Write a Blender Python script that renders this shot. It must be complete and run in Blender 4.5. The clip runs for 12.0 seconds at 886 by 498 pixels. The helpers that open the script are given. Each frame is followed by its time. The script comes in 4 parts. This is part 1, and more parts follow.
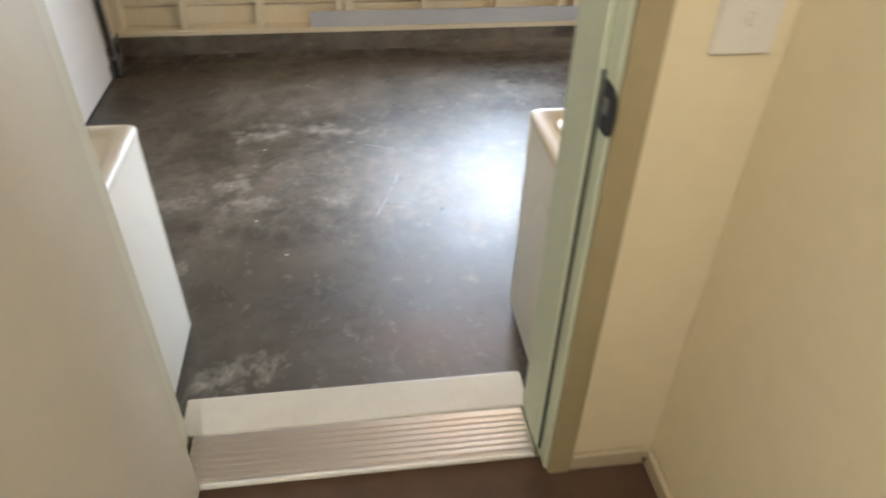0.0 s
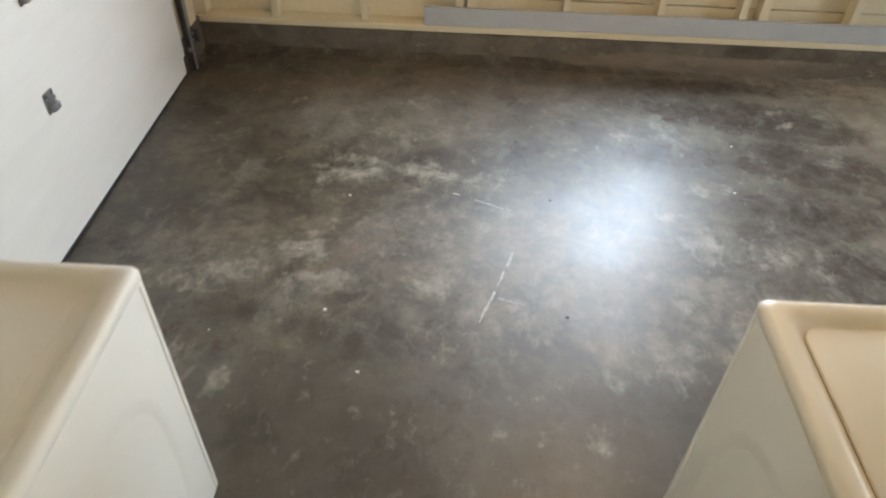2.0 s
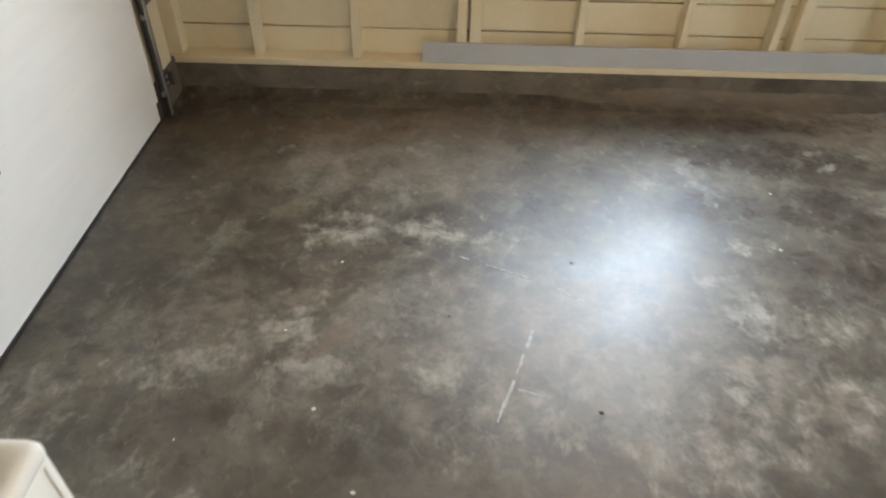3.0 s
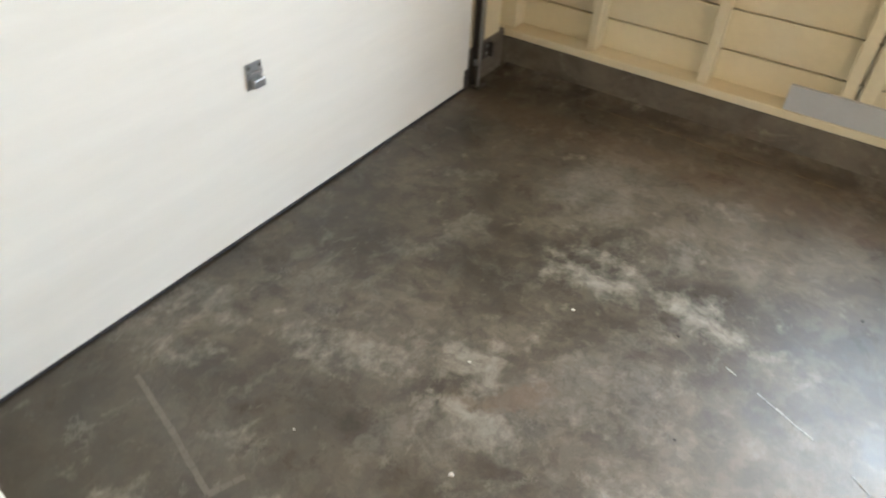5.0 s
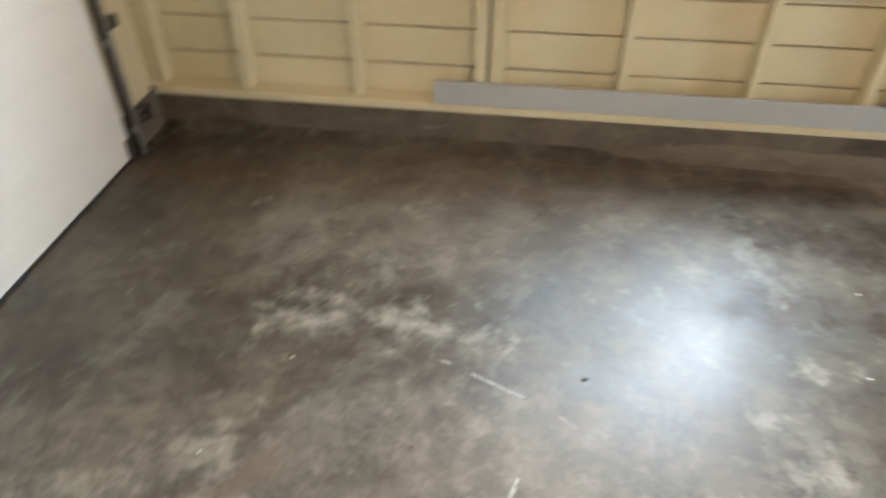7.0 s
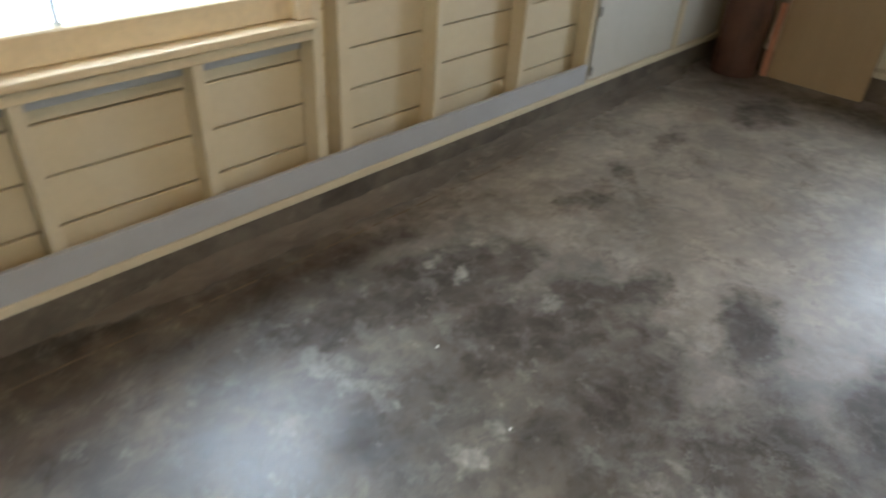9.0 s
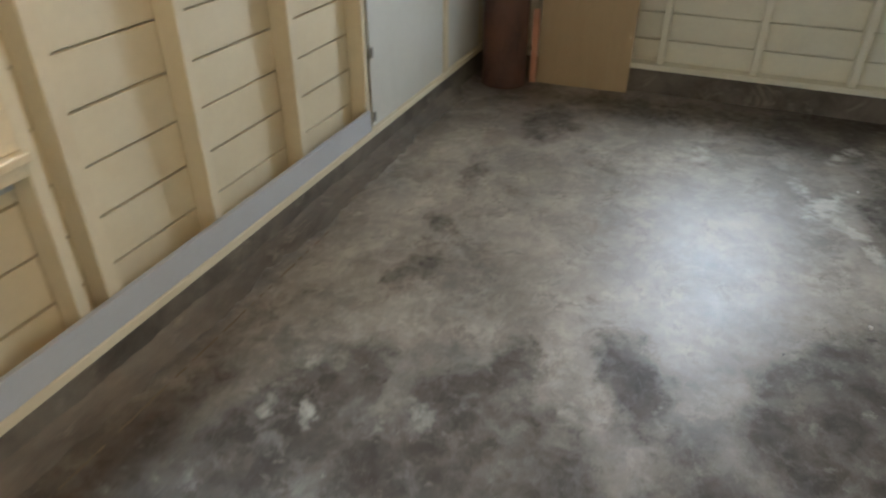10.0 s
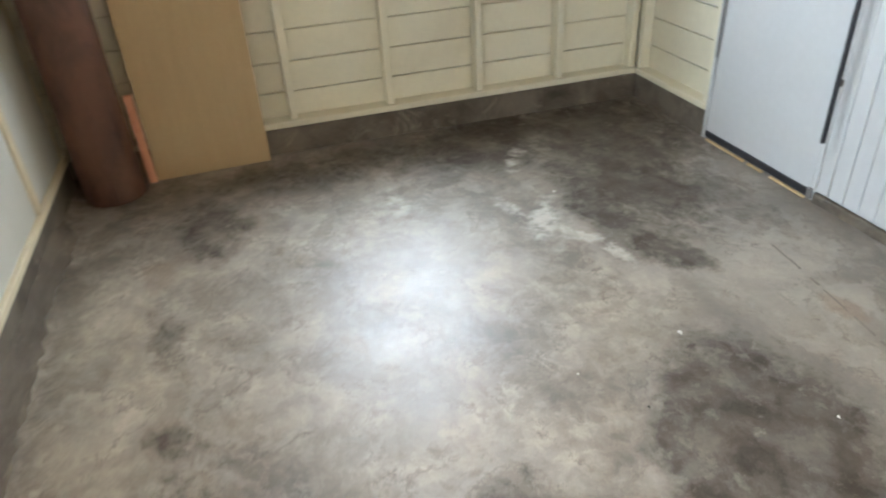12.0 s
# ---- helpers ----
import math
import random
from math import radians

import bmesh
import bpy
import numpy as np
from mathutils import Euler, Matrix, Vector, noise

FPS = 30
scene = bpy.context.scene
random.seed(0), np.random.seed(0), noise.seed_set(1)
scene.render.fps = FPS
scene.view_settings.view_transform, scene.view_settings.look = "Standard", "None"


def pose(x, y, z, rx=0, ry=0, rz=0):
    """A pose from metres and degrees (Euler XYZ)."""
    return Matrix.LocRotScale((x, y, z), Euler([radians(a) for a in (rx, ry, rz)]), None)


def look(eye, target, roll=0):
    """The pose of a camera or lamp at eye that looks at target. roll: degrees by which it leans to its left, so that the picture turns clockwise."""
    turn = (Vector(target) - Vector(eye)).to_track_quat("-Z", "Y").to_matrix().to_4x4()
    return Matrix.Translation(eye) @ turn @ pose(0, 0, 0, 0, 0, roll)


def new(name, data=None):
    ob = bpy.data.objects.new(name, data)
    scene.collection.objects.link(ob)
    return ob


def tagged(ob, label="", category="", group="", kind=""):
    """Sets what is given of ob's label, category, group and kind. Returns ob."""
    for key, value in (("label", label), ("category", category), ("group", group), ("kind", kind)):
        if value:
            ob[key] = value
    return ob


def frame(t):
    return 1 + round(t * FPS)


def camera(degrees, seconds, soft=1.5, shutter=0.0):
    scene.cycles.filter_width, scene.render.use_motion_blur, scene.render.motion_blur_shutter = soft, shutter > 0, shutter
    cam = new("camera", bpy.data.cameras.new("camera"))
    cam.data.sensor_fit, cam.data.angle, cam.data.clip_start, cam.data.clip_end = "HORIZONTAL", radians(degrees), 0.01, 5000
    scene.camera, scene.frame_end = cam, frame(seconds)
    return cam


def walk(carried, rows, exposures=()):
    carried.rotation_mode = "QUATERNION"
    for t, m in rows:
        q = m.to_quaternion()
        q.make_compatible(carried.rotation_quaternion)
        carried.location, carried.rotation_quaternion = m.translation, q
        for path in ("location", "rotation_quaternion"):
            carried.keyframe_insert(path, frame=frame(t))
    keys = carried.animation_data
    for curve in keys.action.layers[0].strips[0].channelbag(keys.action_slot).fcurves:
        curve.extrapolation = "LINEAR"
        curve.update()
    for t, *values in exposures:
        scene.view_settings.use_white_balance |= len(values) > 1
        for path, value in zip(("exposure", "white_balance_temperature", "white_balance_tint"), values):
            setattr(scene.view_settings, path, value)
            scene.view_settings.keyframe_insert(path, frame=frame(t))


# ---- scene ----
# Camera: seconds, place, turn (degrees)
cam = camera(66, 12.0, soft=2.0, shutter=0.5)
EXPOSURES = [
    (0.0, -0.20, 6020, 14), (0.5, -0.33, 5980, 11), (1.0, -0.32, 6000, 12), (1.5, -0.31, 6120, 11), (2.5, -0.32, 6180, 11), (4.5, -0.12, 6400, 10), (5.5, -0.06, 6200, 10),
    (7.0, -0.08, 6340, 10), (8.8, -0.70, 6050, 11), (9.5, -0.64, 6050, 11), (10.5, -0.18, 5950, 9), (11.0, 0.22, 5930, 9), (12.0, 0.30, 6080, 10)]
PATH = [
    (0.0, 1.238, 0.643, 2.118, 52.24, -1.21, -7.57),
    (0.5, 1.25, 0.895, 2.13, 50.07, -2.47, 1.23),
    (1.0, 1.199, 1.151, 2.13, 49.94, -2.97, 3.1),
    (1.5, 1.188, 1.476, 2.093, 48.19, -2.01, 3.77),
    (2.0, 1.19, 1.8, 2.074, 47.84, -1.64, 2.29),
    (2.5, 1.147, 2.041, 2.038, 48.3, -1.0, 2.09),
    (2.7, 1.142, 2.126, 2.012, 48.81, -1.07, 0.79),
    (4.3, 1.098, 2.747, 1.645, 51.52, -1.21, 18.02),
    (4.5, 1.095, 2.756, 1.632, 50.42, -1.33, 22.4),
    (5.0, 1.177, 2.797, 1.636, 50.0, -2.48, 33.93),
    (5.5, 1.223, 2.817, 1.643, 47.58, -5.19, 42.2),
    (6.0, 1.274, 2.818, 1.669, 48.9, -5.02, 40.88),
    (6.5, 1.336, 2.862, 1.717, 48.36, -2.67, 28.28),
    (7.0, 1.403, 2.948, 1.766, 51.01, -0.13, 7.64),
    (7.2, 1.413, 2.966, 1.818, 51.77, 0.38, 0.92),
    (8.8, 1.284, 3.737, 1.688, 55.22, -3.74, -41.11),
    (9.0, 1.36, 3.793, 1.689, 55.75, -2.9, -45.2),
    (9.5, 1.561, 4.017, 1.699, 56.66, -0.54, -57.72),
    (10.0, 1.756, 4.249, 1.721, 57.27, -0.23, -67.56),
    (10.5, 2.016, 4.449, 1.719, 57.69, 0.48, -76.63),
    (11.0, 2.194, 4.689, 1.716, 57.66, 0.53, -89.38),
    (11.5, 2.374, 4.847, 1.752, 57.94, 1.9, -98.78),
    (12.0, 2.619, 4.886, 1.724, 58.01, 2.98, -107.21),
]
walk(cam, [(t, pose(x, y, z, rx, ry, rz)) for t, x, y, z, rx, ry, rz in PATH], exposures=EXPOSURES)

# ---- daylight, lamps ----
world = bpy.data.worlds.new("overcast_sky")
scene.world = world
world.use_nodes = True
wn = world.node_tree.nodes
sky = wn.new("ShaderNodeTexSky")
sky.sky_type, sky.sun_disc = "NISHITA", False
sky.sun_elevation, sky.sun_rotation = radians(50), radians(20)
wn["Background"].inputs["Strength"].default_value = 0.12
world.node_tree.links.new(sky.outputs[0], wn["Background"].inputs["Color"])
sun_data = bpy.data.lights.new("sun", "SUN")
sun_data.energy, sun_data.angle, sun_data.color = 1.0, radians(15), (1.0, 0.96, 0.9)
sun = new("sun", sun_data)
sun.matrix_world = look((0, 0, 20), (3, -12, 0))


def area_lamp(name, eye, target, sx, sy, watts, colour):
    d = bpy.data.lights.new(name, "AREA")
    d.shape, d.size, d.size_y, d.energy, d.color = "RECTANGLE", sx, sy, watts, colour
    ob = new(name, d)
    ob.matrix_world = look(eye, target)
    return ob


def bulb_lamp(name, at, watts, colour, radius=0.04):
    d = bpy.data.lights.new(name, "POINT")
    d.energy, d.color, d.shadow_soft_size = watts, colour, radius
    ob = new(name, d)
    ob.location = at
    return ob


# the sky is brighter behind the far half of the window
area_lamp("window_daylight", (2.68, 6.24, 1.45), (2.68, 4.0, 1.45), 0.46, 1.04, 132, (0.75, 0.88, 1.0))
area_lamp("window_daylight", (1.92, 6.24, 1.48), (1.92, 4.0, 1.48), 1.00, 1.10, 48, (0.75, 0.88, 1.0))
area_lamp("end_window_daylight", (6.99, 3.98, 1.62), (4.0, 3.98, 1.62), 1.00, 0.85, 82, (0.83, 0.92, 1.0))
bulb_lamp("garage_bulb", (2.04, 4.22, 2.465), 57, (1.0, 0.66, 0.36))
bulb_lamp("hall_bulb", (1.02, 0.10, 2.86), 80, (1.0, 0.94, 0.84))


# ---- materials ----
def nodes_of(name):
    m = bpy.data.materials.new(name)
    m.use_nodes = True
    nt = m.node_tree
    return m, nt.nodes, nt.links, nt.nodes["Principled BSDF"]


def noise_tex(n, l, coord, scale, detail=5.0, rough=0.6, distort=0.0):
    t = n.new("ShaderNodeTexNoise")
    t.inputs["Scale"].default_value, t.inputs["Detail"].default_value = scale, detail
    t.inputs["Roughness"].default_value, t.inputs["Distortion"].default_value = rough, distort
    l.new(coord, t.inputs["Vector"])
    return t.outputs["Fac"]


def ramp(n, l, fac, a, b, ca=(0, 0, 0), cb=(1, 1, 1)):
    r = n.new("ShaderNodeValToRGB")
    r.color_ramp.elements[0].position, r.color_ramp.elements[1].position = a, b
    r.color_ramp.elements[0].color, r.color_ramp.elements[1].color = (*ca, 1), (*cb, 1)
    l.new(fac, r.inputs["Fac"])
    return r.outputs["Color"]


def mix(n, l, fac, a, b, kind="MIX"):
    x = n.new("ShaderNodeMix")
    x.data_type, x.blend_type = "RGBA", kind
    for sock, v in ((x.inputs[0], fac), (x.inputs[6], a), (x.inputs[7], b)):
        if isinstance(v, (int, float)):
            sock.default_value = v
        elif isinstance(v, tuple):
            sock.default_value = (*v, 1)
        else:
            l.new(v, sock)
    return x.outputs[2]


def calc(n, l, op, a, b=0.0, c=0.0):
    x = n.new("ShaderNodeMath")
    x.operation = op
    for sock, v in zip(x.inputs, (a, b, c)):
        if isinstance(v, (int, float)):
            sock.default_value = v
        else:
            l.new(v, sock)
    return x.outputs[0]


def bump(n, l, bsdf, height, strength, distance=0.01):
    b = n.new("ShaderNodeBump")
    b.inputs["Strength"].default_value, b.inputs["Distance"].default_value = strength, distance
    l.new(height, b.inputs["Height"])
    l.new(b.outputs["Normal"], bsdf.inputs["Normal"])


def surface(name, base, dirt, rough=0.5, metal=0.0, big=1.5, fine=40.0, amount=0.35, relief=0.15, vary=0.0, stretch=(1, 1, 1), coat=0.0, chips=None):
    """Painted, stained or bare surface: soft large stains, fine grain, slight relief."""
    m, n, l, p = nodes_of(name)
    geo = n.new("ShaderNodeNewGeometry")
    sc = n.new("ShaderNodeMapping")
    sc.inputs["Scale"].default_value = stretch
    l.new(geo.outputs["Position"], sc.inputs["Vector"])
    at = sc.outputs["Vector"]
    blot = ramp(n, l, noise_tex(n, l, at, big, 6, 0.65, 0.4), 0.42, 0.75)
    grain = noise_tex(n, l, at, fine, 4, 0.7)
    col = mix(n, l, calc(n, l, "MULTIPLY", blot, amount), base, dirt)
    k = 0.14 if relief > 0.12 else 0.05
    shade = ramp(n, l, grain, 0.25, 0.8, (1 - k, 1 - k, 1 - k), (1 + k / 2, 1 + k / 2, 1 + k / 2))
    col = mix(n, l, 1.0, col, shade, "MULTIPLY")
    if chips:
        c, lo, hi = chips
        col = mix(n, l, ramp(n, l, noise_tex(n, l, at, 5.0, 9, 0.75, 1.0), lo, hi), col, c)
    if vary:
        info = n.new("ShaderNodeObjectInfo")
        lo = 1 - vary
        col = mix(n, l, 1.0, col, ramp(n, l, info.outputs["Random"], 0, 1, (lo, lo, lo), (1, 1, 1)), "MULTIPLY")
    l.new(col, p.inputs["Base Color"])
    l.new(calc(n, l, "MULTIPLY_ADD", grain, 0.25, rough - 0.12), p.inputs["Roughness"])
    p.inputs["Metallic"].default_value = metal
    p.inputs["Coat Weight"].default_value = coat
    bump(n, l, p, grain, relief, 0.004)
    return m


def plain(name, base, rough=0.5, metal=0.0):
    return surface(name, base, tuple(c * 0.7 for c in base), rough, metal, 6, 90, 0.25, 0.05)


CREAM = surface("cream_paint", (0.76, 0.68, 0.49), (0.60, 0.47, 0.27), 0.55, big=1.2, fine=30, amount=0.40, relief=0.11, vary=0.06)
CREAM_PALE = surface("pale_cream_paint", (0.78, 0.745, 0.59), (0.56, 0.52, 0.38), 0.55, big=2.0, fine=30, amount=0.35, relief=0.11, vary=0.06, chips=((0.50, 0.46, 0.34), 0.69, 0.74))
PANEL_WHITE = surface("white_panel_paint", (0.66, 0.655, 0.59), (0.5, 0.48, 0.4), 0.5, big=2.5, fine=25, amount=0.25, relief=0.1)
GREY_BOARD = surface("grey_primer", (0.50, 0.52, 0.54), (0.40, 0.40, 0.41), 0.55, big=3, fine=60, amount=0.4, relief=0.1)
GARAGE_WHITE = surface("white_door_paint", (0.84, 0.815, 0.755), (0.76, 0.72, 0.62), 0.5, big=1.1, fine=7, amount=0.2, relief=0.05, stretch=(1, 0.25, 2.0))
WHITE_DOOR = surface("cool_white_paint", (0.52, 0.54, 0.54), (0.46, 0.46, 0.44), 0.45, big=2, fine=25, amount=0.2, relief=0.08)


def enamel_material(name, tint):
    m, n, l, p = nodes_of(name)
    geo = n.new("ShaderNodeNewGeometry")
    soft = noise_tex(n, l, geo.outputs["Position"], 3.0, 2, 0.5)
    l.new(ramp(n, l, soft, 0.25, 0.75, tuple(c * 0.95 for c in tint), tint), p.inputs["Base Color"])
    l.new(calc(n, l, "MULTIPLY_ADD", soft, 0.10, 0.38), p.inputs["Roughness"])
    return m


ENAMEL = enamel_material("white_enamel", (0.80, 0.77, 0.68))
# same enamel with the bulb's warm light mixed in, for the dryer top
BULB_LIT_ENAMEL = enamel_material("bulb_lit_enamel", (0.80, 0.72, 0.56))
CONSOLE = surface("console_plastic", (0.70, 0.68, 0.63), (0.6, 0.57, 0.5), 0.4, big=4, fine=4, amount=0.2, relief=0.0)
RUBBER = plain("black_rubber", (0.02, 0.02, 0.025), 0.6)
DARK_SEAL = plain("dark_green_seal", (0.09, 0.10, 0.075), 0.6)
WORN_SEAL = surface("crumbling_foam_seal", (0.035, 0.033, 0.028), (0.012, 0.011, 0.010), 0.8, big=14, fine=60, amount=0.8, relief=0.5, chips=((0.28, 0.27, 0.22), 0.60, 0.66))
STEEL = surface("galvanised_steel", (0.36, 0.36, 0.36), (0.2, 0.18, 0.15), 0.42, 0.85, big=9, fine=80, amount=0.5, relief=0.1)
DARK_STEEL = surface("dark_track_steel", (0.12, 0.11, 0.10), (0.07, 0.05, 0.04), 0.5, 0.6, big=9, fine=80, amount=0.6, relief=0.15)
ALUMINIUM = surface("worn_aluminium", (0.80, 0.77, 0.72), (0.55, 0.50, 0.43), 0.34, 0.75, big=6, fine=60, amount=0.4, relief=0.1, stretch=(0.2, 3, 1))
RIB_METAL = surface("polished_rib_aluminium", (0.80, 0.74, 0.66), (0.62, 0.55, 0.46), 0.33, 0.8, big=6, fine=60, amount=0.4, relief=0.02, stretch=(0.2, 3, 1))
TRIM = surface("white_trim_paint", (0.78, 0.76, 0.68), (0.55, 0.5, 0.4), 0.45, big=4, fine=40, amount=0.3, relief=0.08)
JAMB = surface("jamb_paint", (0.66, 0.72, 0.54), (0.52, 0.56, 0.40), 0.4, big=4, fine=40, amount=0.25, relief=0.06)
# left jamb: the hall's warm light is put into the paint colour
JAMB_HALL_LIT = surface("hall_lit_jamb_paint", (0.55, 0.515, 0.38), (0.46, 0.425, 0.30), 0.45, big=4, fine=14, amount=0.3, relief=0.04)
HALL_WALL = surface("hall_wall_paint", (0.79, 0.70, 0.48), (0.70, 0.60, 0.39), 0.7, big=1.2, fine=14, amount=0.4, relief=0.03)
DOOR_BEIGE = surface("beige_door_paint", (0.52, 0.465, 0.35), (0.45, 0.40, 0.29), 0.6, big=1.2, fine=14, amount=0.4, relief=0.03)
# casing colour is darkened to carry the shade on its hall face
SHADED_CASING = surface("shaded_casing_paint", (0.38, 0.32, 0.18), (0.29, 0.235, 0.125), 0.5, big=4, fine=30, amount=0.4, relief=0.05)
WORN_BRASS = surface("worn_brass_strip", (0.24, 0.16, 0.06), (0.10, 0.065, 0.03), 0.45, 0.3, big=14, fine=60, amount=0.9, relief=0.1)
TAN_TRIM = surface("tan_trim_paint", (0.50, 0.42, 0.28), (0.40, 0.32, 0.2), 0.5, big=3, fine=30, amount=0.4, relief=0.05)
HALL_FLOOR = surface("dark_brown_carpet", (0.10, 0.055, 0.03), (0.05, 0.028, 0.015), 0.9, big=7, fine=250, amount=0.6, relief=0.6)
RUST_TUBE = surface("rust_brown_metal", (0.135, 0.060, 0.036), (0.035, 0.017, 0.012), 0.55, big=7, fine=45, amount=0.95, relief=0.3, stretch=(1, 1, 0.5))
CARDBOARD = surface("brown_cardboard", (0.46, 0.34, 0.19), (0.38, 0.27, 0.14), 0.8, big=2.5, fine=70, amount=0.4, relief=0.15, stretch=(1, 6, 0.6))
PINK_WOOD = surface("salmon_wood", (0.72, 0.36, 0.22), (0.55, 0.25, 0.15), 0.6, big=8, fine=60, amount=0.4, relief=0.2)
PALE_WOOD = surface("pale_bare_wood", (0.62, 0.46, 0.24), (0.45, 0.3, 0.14), 0.65, big=8, fine=60, amount=0.5, relief=0.2)
PLASTER = surface("plain_plaster", (0.66, 0.62, 0.53), (0.5, 0.46, 0.38), 0.8, big=1.5, fine=20, amount=0.3, relief=0.2)
WINDOW_PAINT = surface("window_cream_paint", (0.78, 0.66, 0.44), (0.6, 0.46, 0.26), 0.45, big=4, fine=40, amount=0.35, relief=0.15)
STEM = surface("stained_stem_concrete", (0.165, 0.138, 0.105), (0.042, 0.033, 0.023), 0.7, big=3.5, fine=35, amount=1.0, relief=0.5, chips=((0.25, 0.215, 0.165), 0.55, 0.70))
BRONZE = surface("worn_bronze", (0.44, 0.31, 0.15), (0.28, 0.18, 0.08), 0.5, 0.0, big=8, fine=60, amount=0.6)
ROOF_WOOD = surface("bare_roof_wood", (0.22, 0.15, 0.09), (0.12, 0.08, 0.05), 0.8, big=2, fine=30, amount=0.5, relief=0.2, stretch=(6, 0.5, 1))
BROWN_TRIM = surface("shiny_trim_metal", (0.74, 0.71, 0.65), (0.52, 0.48, 0.42), 0.28, 0.75, big=8, fine=10, amount=0.3, relief=0.0)
SCRATCH = surface("dried_paint_scratch", (0.58, 0.57, 0.53), (0.2, 0.19, 0.17), 0.6, big=20, fine=60, amount=0.8)
FLECK = plain("white_paint_fleck", (0.75, 0.72, 0.66), 0.6)
GRIT = plain("dark_grit", (0.03, 0.028, 0.025), 0.8)


def glass_material():
    m, n, l, p = nodes_of("window_glass")
    p.inputs["Base Color"].default_value = (0.95, 0.97, 0.97, 1)
    p.inputs["Roughness"].default_value = 0.02
    p.inputs["Transmission Weight"].default_value = 1.0
    p.inputs["IOR"].default_value = 1.45
    return m


GLASS = glass_material()


def glow_material():
    m, n, l, p = nodes_of("lit_bulb_glass")
    p.inputs["Base Color"].default_value = (1, 0.9, 0.7, 1)
    p.inputs["Emission Color"].default_value = (1.0, 0.72, 0.42, 1)
    p.inputs["Emission Strength"].default_value = 6.0
    return m


BULB_GLASS = glow_material()

# Stains and painted reflections on the slab: x, y, half length, half width, turn in degrees, weight
PALE_STAINS = [
    (0.67, 4.66, 0.17, 0.09, -5, 1.0), (1.06, 4.68, 0.17, 0.09, -12, 1.0), (0.80, 4.74, 0.26, 0.04, -8, 0.7),
    (0.52, 4.03, 0.20, 0.12, 20, 0.75), (0.62, 3.86, 0.16, 0.07, 10, 0.8), (0.20, 3.88, 0.22, 0.07, 15, 0.85),
    (1.12, 3.87, 0.22, 0.13, 0, 0.6), (-0.30, 3.74, 0.13, 0.09, 0, 0.65), (0.04, 3.83, 0.09, 0.06, 0, 0.5),
    (2.5, 3.72, 0.34, 0.14, 20, 0.45), (5.33, 3.57, 0.26, 0.10, -25, 0.95), (3.45, 5.46, 0.28, 0.13, 0, 0.6),
    (1.72, 3.13, 0.07, 0.05, 60, 0.45), (0.68, 2.60, 0.20, 0.10, 10, 0.7), (1.3, 4.62, 0.25, 0.08, -15, 0.5), (1.55, 3.75, 0.4, 0.2, 20, 0.5), (2.05, 3.55, 0.35, 0.16, 20, 0.55),
    (1.85, 4.1, 0.4, 0.2, 0, 0.45), (2.75, 4.1, 0.25, 0.12, -30, 0.5), (1.35, 4.35, 0.3, 0.15, 0, 0.4), (0.9, 4.2, 0.3, 0.15, 0, 0.35),
    (0.12, 4.43, 0.12, 0.03, 30, 0.5), (0.29, 5.36, 0.07, 0.03, 30, 0.6), (0.96, 5.38, 0.14, 0.06, 10, 0.4),
    (5.78, 4.23, 0.22, 0.16, 0, 0.7), (6.2, 3.25, 0.22, 0.06, -20, 0.6),
]
# broad smooth beige areas, partly window glare put into the slab's colour
PALE_WASH_AND_GLARE = [
    (5.1, 5.62, 0.45, 0.16, 0, 0.8), (4.5, 5.36, 0.40, 0.24, 10, 0.65), (4.95, 5.1, 0.45, 0.25, 0, 0.6), (5.5, 4.9, 0.4, 0.25, 0, 0.5),
    (3.75, 5.35, 0.42, 0.30, 0, 0.5), (3.6, 5.72, 0.5, 0.12, 0, 0.5),
    (4.15, 4.52, 0.55, 0.42, 10, 0.8), (4.65, 4.85, 0.60, 0.34, 10, 0.75), (5.05, 5.55, 0.55, 0.26, 0, 0.7),
    (4.35, 3.75, 0.42, 0.34, 0, 0.6), (5.2, 4.3, 0.62, 0.5, 0, 0.6), (4.35, 5.65, 0.7, 0.16, 0, 0.7), (4.6, 5.3, 0.6, 0.3, 0, 0.5),
    (5.45, 5.35, 0.35, 0.2, 0, 0.55), (3.9, 5.1, 0.34, 0.2, 0, 0.35), (4.4, 2.95, 0.5, 0.2, 10, 0.5), (3.40, 5.55, 0.4, 0.14, 0, 0.25),
    (1.55, 4.05, 0.75, 0.42, 10, 0.32), (2.1, 3.75, 0.6, 0.3, 0, 0.32), (0.55, 4.0, 0.6, 0.3, 10, 0.22), (0.2, 3.5, 0.5, 0.3, 0, 0.12), (1.0, 5.2, 0.9, 0.25, 0, 0.15),
]
